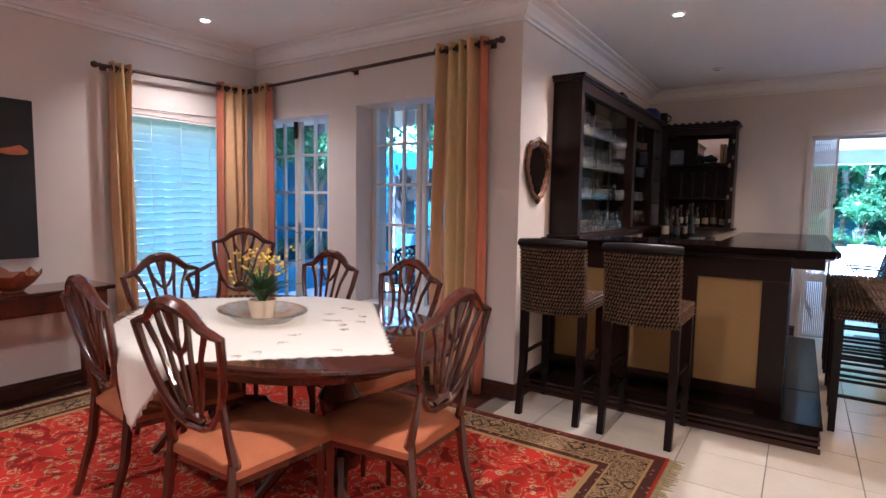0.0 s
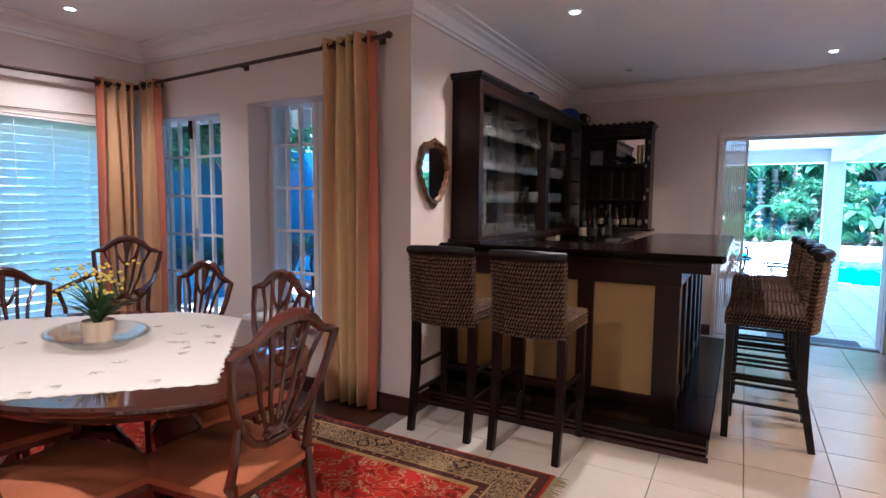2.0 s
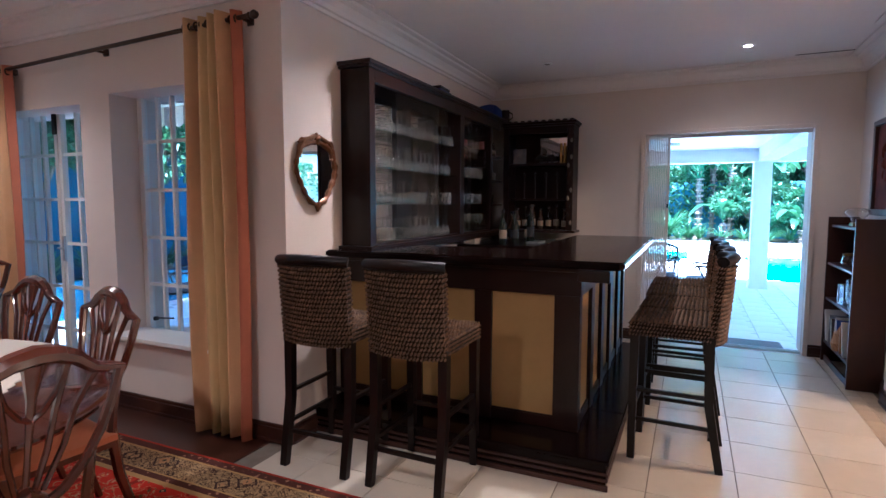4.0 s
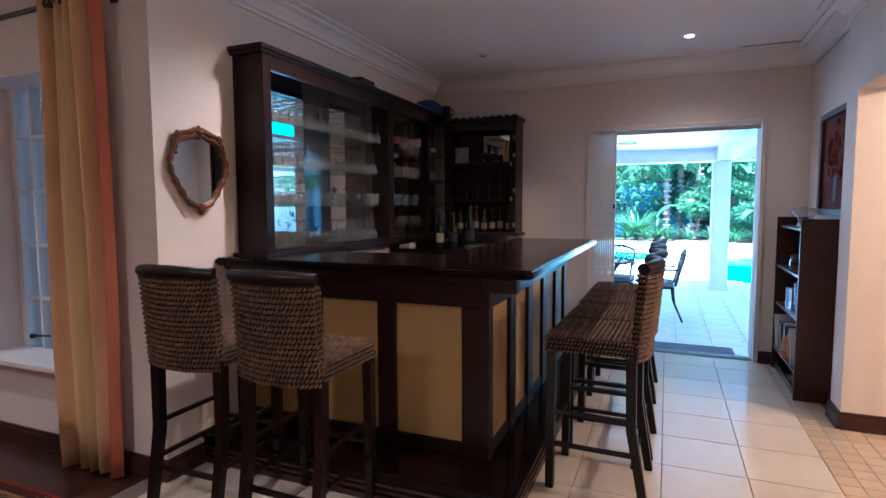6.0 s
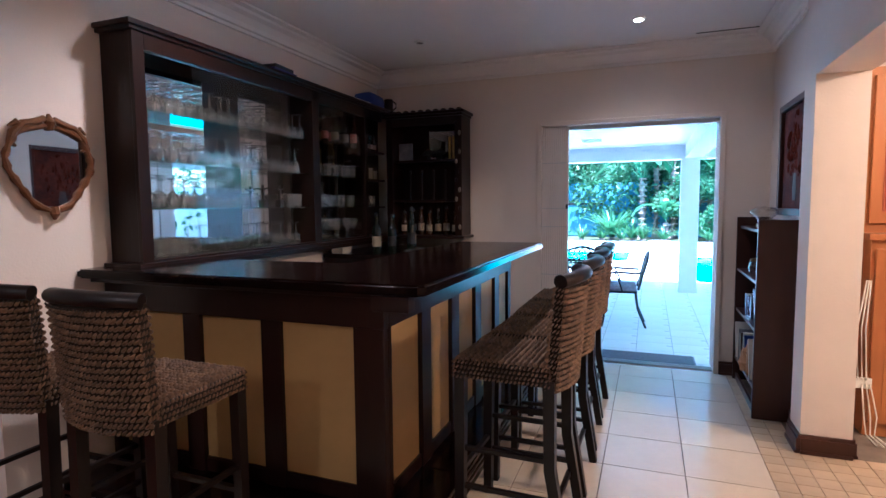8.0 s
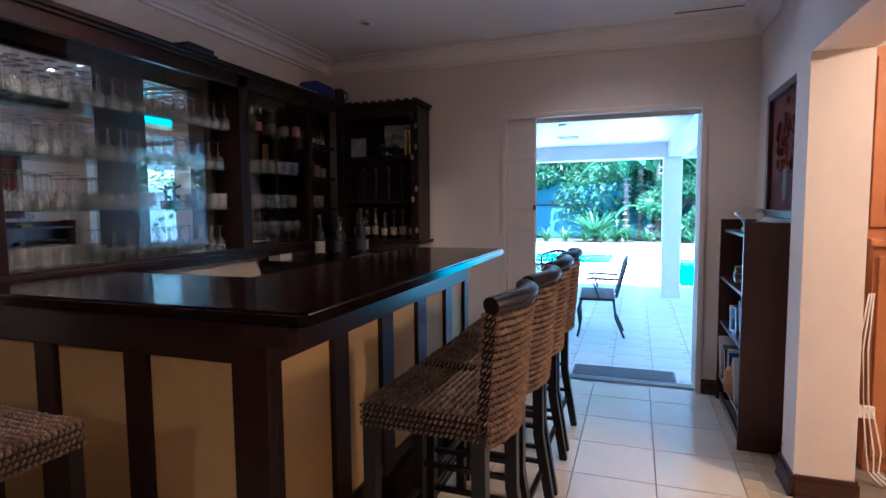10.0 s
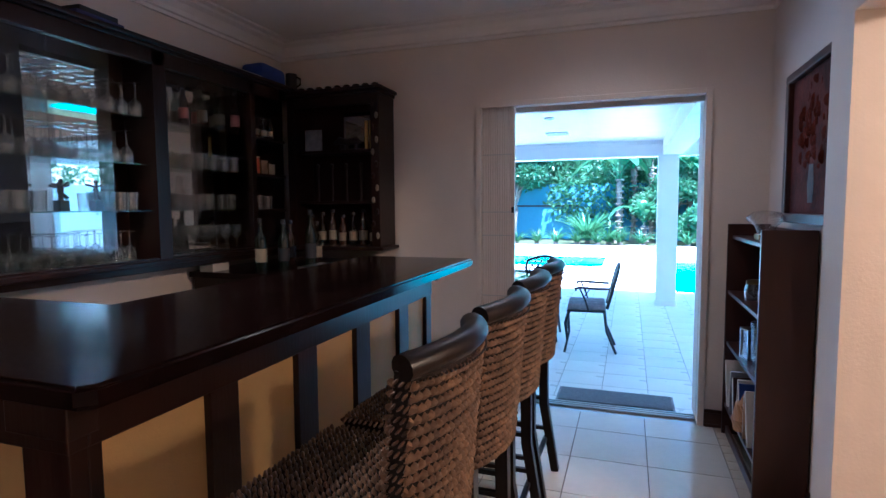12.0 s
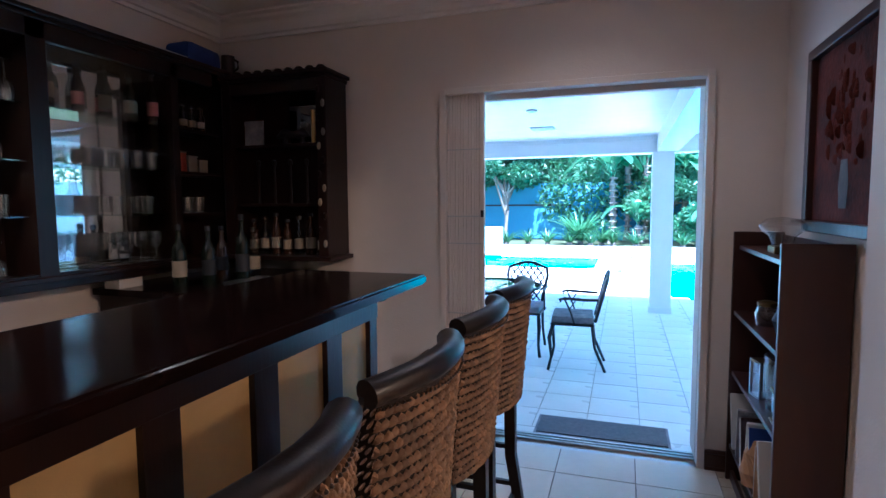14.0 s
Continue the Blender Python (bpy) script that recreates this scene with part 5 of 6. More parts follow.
for r_, z in ((0.0, 0.01), (0.06, 0.008), (0.11, 0.05), (0.15, 0.10)):
    rings.append([bm.verts.new((r_ * (1 + (0.12 if k % 4 == 0 and z > 0.09 else 0)) * math.cos(2 * math.pi * k / 24), r_ * math.sin(2 * math.pi * k / 24), z + (0.035 if k % 4 == 0 and z > 0.09 else 0))) for k in range(24)])
for a, b in zip(rings[0:], rings[1:]):
    for k in range(24):
        bm.faces.new((a[k], a[(k + 1) % 24], b[(k + 1) % 24], b[k]))
bmesh.ops.remove_doubles(bm, verts=bm.verts, dist=1e-5)
M_AMBERGLASS = glass("amber_bowl_glass", (0.75, 0.42, 0.16), 0.05, 0.15)
o = part("bowl_body", bm, M_AMBERGLASS, bowl, smooth=False)
o.modifiers.new("thick", "SOLIDIFY").thickness = 0.006
part("foot", lathe([(0, 0), (0.06, 0), (0.055, 0.012), (0, 0.012)], 20), M_AMBERGLASS, bowl)
pic = thing("black_painting", "large near-black painting with an orange shape, unframed, on the wall", "painting", (WX, 0, 0))
part("canvas", boxm(0.002, 0.035, 0.58, 1.497, 0.92, 1.93, 0.003), M_BLACK, pic)
bm = bmesh.new()
tube([(0.036, 1.22, 1.590), (0.036, 1.32, 1.600), (0.036, 1.37, 1.602), (0.036, 1.42, 1.612), (0.036, 1.462, 1.600)], [0.010, 0.016, 0.026, 0.034, 0.012], 10, bm, flat=0.1, up=(1, 0, 0))
part("painted_shape", bm, material("orange_paint", (0.55, 0.16, 0.05), 0.6, vary=0.4, scale=30), pic, "orange brushed shape")

# ---- bookcase, east picture ----
bc = thing("low_bookcase", "dark mahogany open bookcase with curved shelf fronts against the alcove wall", "bookcase")
for y0, y1 in ((5.69, 5.712), (6.54, 6.562)):
    part("side_panel", boxm(1.635, 1.852, y0, y1, 0.0, 1.262, 0.003), M_CASE, bc)
part("back_panel", boxm(1.845, 1.855, 5.712, 6.54, 0.03, 1.25), M_CASE, bc)
part("top_gallery", boxm(1.66, 1.855, 5.712, 6.54, 1.175, 1.195, 0.002), M_CASE, bc)
for z in (0.19, 0.565, 0.87):
    part("shelf", boxm(1.645, 1.845, 5.712, 6.54, z - 0.02, z, 0.003), M_CASE, bc)
part("kick_board", boxm(1.655, 1.67, 5.712, 6.54, 0.0, 0.05), M_CASE, bc)
def prop(name, label, cat, at, parts_, turn=0):
    t = thing(name, label, cat, at, turn)
    for nm, bm_, mt in parts_:
        part(nm, bm_, mt, t, smooth=nm in ("dome", "vessel", "jar_body"))
    return t
prop("glass_dome_dish", "glass cheese dome on a brass base on top of the bookcase", "dish", (1.735, 6.10, 1.195), [("dome", lathe([(0.035, 0.03), (0.05, 0.07), (0.085, 0.10), (0.088, 0.115), (0.06, 0.14), (0, 0.15)], 24), M_GLASSWARE), ("base", boxm(-0.04, 0.04, -0.055, 0.055, 0, 0.03, 0.004), M_TARNISH)])
prop("white_paper_sheet", "white paper lying on top of the bookcase", "paper", (1.76, 5.92, 1.195), [("sheet", boxm(-0.04, 0.04, -0.07, 0.07, 0, 0.004), M_CUSHION)], 12)
prop("squat_glass_jar", "squat clear glass jar with brass rim on the bookcase shelf", "jar", (1.72, 6.22, 0.87), [("jar_body", lathe([(0, 0), (0.045, 0), (0.052, 0.05), (0.04, 0.085), (0.036, 0.085), (0.045, 0.05), (0, 0.01)], 18), M_GLASSWARE), ("lid", lathe([(0.041, 0.085), (0.043, 0.10), (0.02, 0.108), (0, 0.108)], 16), M_TARNISH)])
prop("dark_vase", "dark round vase on the bookcase shelf", "vase", (1.75, 6.02, 0.87), [("vessel", lathe([(0, 0), (0.04, 0), (0.06, 0.06), (0.03, 0.12), (0.035, 0.15), (0, 0.15)], 18), M_BLACK)])
prop("glass_block_lantern", "rectangular glass lantern with bright metal edges on the bookcase shelf", "lantern", (1.70, 6.17, 0.565), [("pane_box", boxm(-0.028, 0.028, -0.038, 0.038, 0.008, 0.152), M_GLASSWARE)] + [("corner_bar", boxm(x - 0.004, x + 0.004, y - 0.004, y + 0.004, 0, 0.16), M_STEEL) for x in (-0.03, 0.03) for y in (-0.04, 0.04)] + [("base_plate", boxm(-0.034, 0.034, -0.044, 0.044, 0, 0.008), M_STEEL), ("top_plate", boxm(-0.034, 0.034, -0.044, 0.044, 0.152, 0.16), M_TARNISH)], 15)
prop("grey_glass_vase", "tall smoked glass vase on the bookcase shelf", "vase", (1.73, 6.02, 0.565), [("vessel", lathe([(0, 0), (0.045, 0), (0.055, 0.10), (0.06, 0.22), (0.055, 0.22), (0.045, 0.10), (0, 0.01)], 18), M_GLASSWARE)])
prop("bail_handle_lantern", "small square glass candle lantern with wire handle on the shelf", "lantern", (1.70, 5.86, 0.565), [("pane_box", boxm(-0.028, 0.028, -0.032, 0.032, 0.01, 0.12), M_GLASSWARE), ("base_plate", boxm(-0.034, 0.034, -0.038, 0.038, 0, 0.01), M_TARNISH), ("top_plate", boxm(-0.034, 0.034, -0.038, 0.038, 0.12, 0.13), M_TARNISH), ("handle", tube([(0, -0.03, 0.13), (0, -0.034, 0.18), (0, -0.015, 0.22), (0, 0.015, 0.22), (0, 0.034, 0.18), (0, 0.03, 0.13)], 0.003, 6, up=(1, 0, 0)), M_STEEL)])
for k in range(7):
    t = thing("book", ("white", "grey", "dark red", "white", "dark blue", "tan", "white")[k] + " magazine leaning askew on the low bookcase shelf", "book")
    t.matrix_world = pose(1.73, 6.46 - 0.095 * k, 0.194, (-14, 9, -6, 12, -9, 6, -12)[k], 0, (4, -6, 8, -5, 3, -8, 6)[k])
    h_ = 0.27 - 0.02 * (k % 3)
    part("cover", boxm(-0.085, 0.072, -0.008, 0.008, 0.002, h_, 0.002), (M_PAPER, M_CUSHION, M_CASE, M_PAPER, M_BLUEBAG, M_BOOKTAN, M_PAPER)[k], t)
    part("page_block", boxm(-0.087, -0.0855, -0.006, 0.006, 0.006, h_ - 0.005), M_PAPER, t)
prop("tan_gourd_bag", "tan leather bag leaning among the magazines", "bag", (1.665, 6.10, 0.192), [("bag_body", tube([(0, 0, 0.005), (0, 0.005, 0.06), (0.005, 0.01, 0.14), (0.01, 0.01, 0.20)], [0.045, 0.055, 0.042, 0.016], 14), M_BOOKTAN)])
pe = thing("red_flower_painting", "red and dark abstract painting in a heavy dark frame", "painting", (1.86, 0, 0))
for b_ in ((-0.045, 0, 5.475, 6.17, 1.965, 2.005), (-0.045, 0, 5.475, 6.17, 1.285, 1.33), (-0.045, 0, 5.475, 5.505, 1.33, 1.965), (-0.045, 0, 6.12, 6.17, 1.33, 1.965)):
    part("frame_member", boxm(*b_, 0.006), M_CASE, pe)
part("canvas", boxm(-0.020, -0.005, 5.505, 6.12, 1.33, 1.965), material("red_dark_canvas", (0.13, 0.026, 0.014), 0.8, color2=(0.030, 0.011, 0.009), scale=5, bump=0.5, bump_scale=60, spec=0.15), pe, "red and black oil canvas")
M_VASEPAINT = material("umber_oil_paint", (0.075, 0.040, 0.030), 0.6, vary=0.6, scale=20)
M_PETAL = material("red_oil_paint", (0.13, 0.022, 0.012), 0.8, color2=(0.05, 0.013, 0.010), scale=22, bump=0.6, bump_scale=60, spec=0.15)
pr_ = random.Random(12)
for k in range(70):
    a_, q_ = pr_.uniform(0, 6.28), pr_.uniform(0.03, 0.21)
    bl = part("painted_petal", lathe([(0, 0.0025), (0.03, 0.002), (0.045, 0)], 9), M_PETAL, pe)
    bl.matrix_local = pose(-0.021, 5.80 + q_ * math.cos(a_), 1.71 + q_ * 1.05 * math.sin(a_), 0, -90, pr_.uniform(0, 90)) @ Matrix.Diagonal((pr_.uniform(0.25, 0.8), pr_.uniform(0.15, 0.45), 1, 1))
part("painted_vase", tube([(-0.0205, 5.80, 1.38), (-0.0205, 5.80, 1.46), (-0.0205, 5.80, 1.55)], [0.035, 0.048, 0.03], 10, flat=0.05, up=(1, 0, 0)), M_VASEPAINT, pe, "pale brown painted vase")

# ---- side room seen past the pier ----
cb = thing("pine_cabinet", "tall honey pine cabinet with recessed upper doors in the side room", "cabinet", (2.20, 5.62, 0))
part("carcass", boxm(0, 1.5, 0.02, 0.98, 0.0, 1.15), M_ORANGEWOOD, cb)
part("worktop", boxm(-0.02, 1.52, -0.01, 0.98, 1.15, 1.185, 0.004), M_ORANGEWOOD, cb)
part("upper_carcass", boxm(0, 1.5, 0.16, 0.98, 1.185, 2.15), M_ORANGEWOOD, cb)
for i in range(3):
    for z0, z1, y_ in ((0.08, 1.10, 0.0), (1.24, 2.10, 0.14)):
        d_ = part("door", boxm(0.02 + i * 0.5, 0.49 + i * 0.5, y_, y_ + 0.02, z0, z1, 0.004), M_ORANGEWOOD, cb)
        part("handle", boxm(0.44 + i * 0.5, 0.455 + i * 0.5, y_ - 0.02, y_, (z0 + z1) / 2 - 0.05, (z0 + z1) / 2 + 0.05, 0.003), M_STEEL, d_)
        part("door_panel", boxm(0.08 + i * 0.5, 0.42 + i * 0.5, y_ - 0.003, y_, z0 + 0.07, z1 - 0.07, 0.001), M_CHERRY if y_ else M_ORANGEWOOD, d_, "reddish wooden door panel" if y_ else "")
so = thing("power_strip", "white plug strip with trailing white cables beside the cabinet", "power strip", (2.10, 5.52, 0.31))
part("strip_body", boxm(-0.02, 0.10, 0, 0.03, 0, 0.06, 0.005), M_WHITE, so)
for k in range(3):
    part("cable", tube([(0.05 + 0.02 * k, -0.005, 0.03), (0.06 + 0.03 * k, -0.03, -0.15), (0.07 + 0.02 * k, -0.04, -0.25), (0.12 + 0.03 * k, -0.06, -0.305)], 0.004, 6), M_WHITE, so)
    part("cable", tube([(0.03 + 0.02 * k, -0.005, 0.05), (0.01 + 0.02 * k, -0.02, 0.35), (0.05 + 0.01 * k, 0.0, 0.62)], 0.004, 6), M_WHITE, so)

# ---- outdoors: ground, terrace, pool, garden ----
structure("ground", boxm(-400, 400, 6.92, 600, -0.6, -0.16), M_GRASS)
structure("ground_west", boxm(-400, -4.5, -300, 6.92, -0.6, -0.16), M_GRASS)
structure("terrace_bed", boxm(-9.0, 5.0, 6.93, 12.2, -0.16, -0.026), M_TERRACEGROUT)
structure("courtyard_bed", boxm(-9.0, -1.80, 3.64, 6.93, -0.16, -0.026), M_GROUT)
structure("pool_paving", boxm(-9.0, 1.85, 12.2, 16.1, -0.16, -0.05), M_PAVING)
structure("pool_paving_mid", boxm(0.5, 1.85, 16.1, 19.2, -0.16, -0.05), M_PAVING)
structure("pool_paving_east", boxm(1.85, 2.1, 12.2, 12.6, -0.16, -0.05), M_PAVING)
structure("pool_water", boxm(-9.0, 0.5, 16.1, 19.2, -0.16, -0.11), M_POOL)
structure("pool_water_east", boxm(1.85, 9.0, 12.3, 18.2, -0.16, -0.11), M_POOL)
structure("pool_surround", boxm(1.85, 9.0, 18.2, 19.2, -0.16, -0.05), M_PAVING)
structure("garden_kerb_wall", boxm(-9.0, 9.0, 19.2, 19.45, -0.16, 0.22), M_WHITE)
structure("gate_pillar", boxm(-2.9, -2.3, 18.9, 19.45, -0.05, 0.75), M_WHITE)
structure("planting_bed", boxm(-12.0, 12.0, 19.45, 23.0, -0.16, 0.16), M_GRASS)
gw = tagged(new("garden_wall"), "high garden wall coloured with its blue shade, behind the planting", kind="structure")
part("wall_face", boxm(-14, 14, 23.0, 23.3, -0.16, 2.15), M_GWALL, gw)
# Added east wall, out of direct view; pale so the cabinet mirror reflects brighter.
part("wall_east", boxm(12.5, 12.8, 0.0, 23.3, -0.16, 2.15), M_PAVING, gw)
part("wall_recess", boxm(-3.6, -0.7, 22.94, 23.0, 0.2, 1.35), M_GWALL, gw)
part("wall_ledge", boxm(-3.7, -0.6, 22.90, 23.0, 1.35, 1.41), M_BLACK, gw)
structure("neighbour_house_wall", boxm(-1.45, -0.55, 24.3, 24.6, -0.1, 2.55), M_WHITE)
pat = tagged(new("terrace_roof"), "flat white roof of the covered terrace", kind="structure")
part("roof_slab", boxm(-1.9, 4.4, 6.92, 11.30, 2.26, 2.40), M_WHITE, pat)
part("front_beam", boxm(-1.9, 4.4, 11.02, 11.30, 2.05, 2.26), M_WHITE, pat)
part("side_beam", boxm(1.50, 1.75, 6.93, 11.02, 2.06, 2.26), M_WHITE, pat)
part("fascia_line", boxm(-1.9, 4.4, 11.0, 11.02, 2.20, 2.26), M_WHITE, pat)
part("roof_vent", boxm(0.10, 0.36, 9.7, 9.95, 2.25, 2.262), M_UNLIT, pat)
part("roof_lamp", lathe([(0, 0), (0.05, 0), (0.05, 0.015), (0, 0.015)], 16), M_UNLIT, pat).location = (0.3, 8.6, 2.246)
for x in (1.45, -1.88):
    c = tagged(new("terrace_column"), "square white terrace column standing on the tiles", kind="structure")
    part("shaft", boxm(x, x + 0.26, 11.03, 11.29, -0.02, 2.05, 0.01), M_WHITE, c)
    part("base", boxm(x - 0.01, x + 0.27, 11.02, 11.30, -0.02, 0.06), M_WHITE, c)
mat_ = thing("doormat", "grey ribbed rubber doormat on the terrace tiles", "doormat", (0, 0, 0))
structure("threshold_slab", boxm(0.08, 1.545, 6.82, 6.95, -0.03, -0.021), M_PATIOTILE)
part("mat_body", boxm(0.62, 1.39, 6.865, 7.14, -0.016, -0.007, 0.003), M_GREYMAT, mat_)
part("mat_border", boxm(0.605, 1.405, 6.85, 7.155, -0.020, -0.014), M_CUSHION, mat_)

def garden_chair():
    c = thing("garden_chair", "black wrought iron garden armchair with lattice back and grey cushion", "garden chair", group="garden chairs on the terrace")
    for s in (-1, 1):
        part("front_leg", tube([(s * 0.21, 0.42, 0.43), (s * 0.225, 0.46, 0.30), (s * 0.215, 0.44, 0.12), (s * 0.235, 0.47, 0.0)], [0.020, 0.022, 0.014, 0.017], 6), M_IRON, c, smooth=True)
        part("back_leg", tube([(s * 0.19, 0.02, 0.43), (s * 0.19, -0.01, 0.22), (s * 0.20, -0.12, 0.0)], [0.017, 0.015, 0.015], 6), M_IRON, c, smooth=True)
        part("armrest", tube([(s * 0.23, -0.04, 0.66), (s * 0.25, 0.10, 0.66), (s * 0.25, 0.30, 0.67), (s * 0.25, 0.36, 0.655), (s * 0.25, 0.34, 0.635)], 0.013, 6), M_IRON, c, smooth=True)
        part("arm_scroll", tube([(s * 0.24, 0.20, 0.44), (s * 0.245, 0.24, 0.55), (s * 0.25, 0.30, 0.66)], 0.010, 6), M_IRON, c, smooth=True)
        part("arm_scroll", tube([(s * 0.24, 0.26, 0.56), (s * 0.25, 0.19, 0.65)], 0.006, 6), M_IRON, c)
    part("seat_frame", boxm(-0.23, 0.23, 0.0, 0.45, 0.415, 0.435, 0.006), M_IRON, c)
    bm = boxm(-0.22, 0.22, 0.01, 0.44, 0.437, 0.50, 0.022)
    part("cushion", bm, M_CUSHION, c, "grey patterned seat cushion", smooth=True)
    L = lambda x, z: (x, -0.01 - (z - 0.44) * 0.30, z)
    rim = [L(-0.17, 0.45), L(-0.19, 0.60), L(-0.225, 0.76), L(-0.21, 0.84), L(-0.15, 0.86), L(-0.08, 0.885), L(0, 0.895)]
    full = rim + [(-p[0], p[1], p[2]) for p in rim[-2::-1]]
    part("back_rim", tube(full, 0.018, 6, up=(0, 1, 0)), M_IRON, c, smooth=True)
    bm = bmesh.new()
    for k in range(-4, 5):
        for s in (-1, 1):
            pts = []
            for i in range(9):
                z = 0.50 + 0.38 * i / 8
                x = k * 0.075 + s * 0.30 * (i / 8 - 0.5)
                w = 0.17 + 0.05 * (z - 0.45) / 0.4
                if abs(x) < w and z < 0.885 - 0.6 * max(0, abs(x) - 0.08) ** 1.2:
                    pts.append(L(x, z))
            if len(pts) > 1:
                tube(pts, 0.011, 4, bm, up=(0, 1, 0))
    part("lattice", bm, M_IRON, c)
    return c


gc = garden_chair()
gc.matrix_world = pose(0.885, 8.42, -0.02, 0, 0, 93)
gc.scale = (0.90, 0.80, 0.94)
for x, y, a in ((0.20, 8.92, 178), (-0.72, 8.45, -92), (-4.6, 5.3, 150), (-3.7, 5.0, 60)):
    copy_thing(gc, pose(x, y, -0.02, 0, 0, a))
for x, y in ((-0.02, 8.22), (-4.0, 5.75)):
    t = thing("garden_table", "black wrought iron garden table with glass top on the terrace", "garden table", (x, y, -0.02))
    part("glass_top", lathe([(0, 0.71), (0.46, 0.71), (0.46, 0.72), (0, 0.72)], 32), M_SHELFGLASS, t)
    part("rim", lathe([(0.45, 0.695), (0.475, 0.70), (0.475, 0.72), (0.46, 0.722)], 32), M_IRON, t)
    for a in (45, 135, 225, 315):
        c_, s_ = math.cos(radians(a)), math.sin(radians(a))
        part("leg", tube([(0.40 * c_, 0.40 * s_, 0.70), (0.25 * c_, 0.25 * s_, 0.45), (0.28 * c_, 0.28 * s_, 0.15), (0.38 * c_, 0.38 * s_, 0.0)], 0.014, 6), M_IRON, t, smooth=True)
urn = thing("garden_urn", "white stone urn on a pedestal beside the pool", "urn", (1.25, 15.6, -0.05))
part("pedestal", boxm(-0.16, 0.16, -0.16, 0.16, 0, 0.28, 0.01), M_WHITE, urn)
part("urn_bowl", lathe([(0, 0.28), (0.10, 0.28), (0.06, 0.34), (0.16, 0.42), (0.24, 0.50), (0.26, 0.54), (0.22, 0.54), (0, 0.46)], 24), M_WHITE, urn, smooth=True)

def leaf_cloud(name, centres, count, size, mat, parent, seed, flat=0.8, label="", slim=0.45):
    """Many small bent leaves scattered through balls (x, y, z, rx, ry, rz)."""
    r = np.random.RandomState(seed)
    vs, fs = [], []
    w = np.array([c[3] * c[5] for c in centres], float)
    pick = r.choice(len(centres), count, p=w / w.sum())
    C = np.array(centres, float)[pick]
    d = r.normal(size=(count, 3))
    d /= np.linalg.norm(d, axis=1)[:, None]
    rad = r.uniform(0.45, 1.08, count) ** 0.6
    P = C[:, :3] + d * rad[:, None] * C[:, 3:]
    out = d * 0.6 + r.normal(size=(count, 3)) * 0.6
    out[:, 2] -= 0.15
    out /= np.linalg.norm(out, axis=1)[:, None]
    side = np.cross(out, r.normal(size=(count, 3)))
    side /= np.linalg.norm(side, axis=1)[:, None]
    up = np.cross(side, out)
    L = size * r.uniform(0.6, 1.3, count)[:, None]
    W = L * slim
    V = np.stack([P, P + out * L * 0.5 - side * W * 0.5 + up * W * 0.12, P + out * L - up * L * 0.12, P + out * L * 0.5 + side * W * 0.5 + up * W * 0.12], 1).reshape(-1, 3)
    F = np.arange(count * 4).reshape(-1, 4)
    F = np.concatenate([F[:, [0, 1, 2]], F[:, [0, 2, 3]]])
    me = bpy.data.meshes.new(name)
    me.from_pydata(V.tolist(), [], F.tolist())
    me.materials.append(mat)
    ob = new(name, me)
    ob.parent = parent
    return tagged(ob, label=label, kind="stuff")


def tree(label, x, y, h, spread, seed, mat=M_GARDEN, size=0.16, count=5000, z0=0.0, low=0.45):
    r = random.Random(seed)
    t = thing("garden_tree", label, "tree", (x, y, z0))
    bm = tube([(0, 0, 0), (0.05, 0.02, h * 0.3), (-0.04, 0.05, h * 0.6), (0.03, 0, h * 0.8)], [0.11, 0.085, 0.06, 0.03], 8)
    balls = []
    for k in range(11):
        a, q = r.uniform(0, 6.28), spread * r.uniform(0.25, 0.95)
        zz = h * r.uniform(low, 0.98)
        tube([(0, 0, h * r.uniform(0.25, 0.5)), (q * 0.5 * math.cos(a), q * 0.5 * math.sin(a), zz * 0.8), (q * math.cos(a), q * math.sin(a), zz)], [0.045, 0.03, 0.012], 6, bm)
        s = spread * r.uniform(0.28, 0.5)
        balls.append((q * math.cos(a), q * math.sin(a), zz, s, s, s * 0.7))
    part("trunk", bm, M_BARK, t, smooth=True)
    leaf_cloud("crown", balls, count, size, mat, t, seed)
    return t


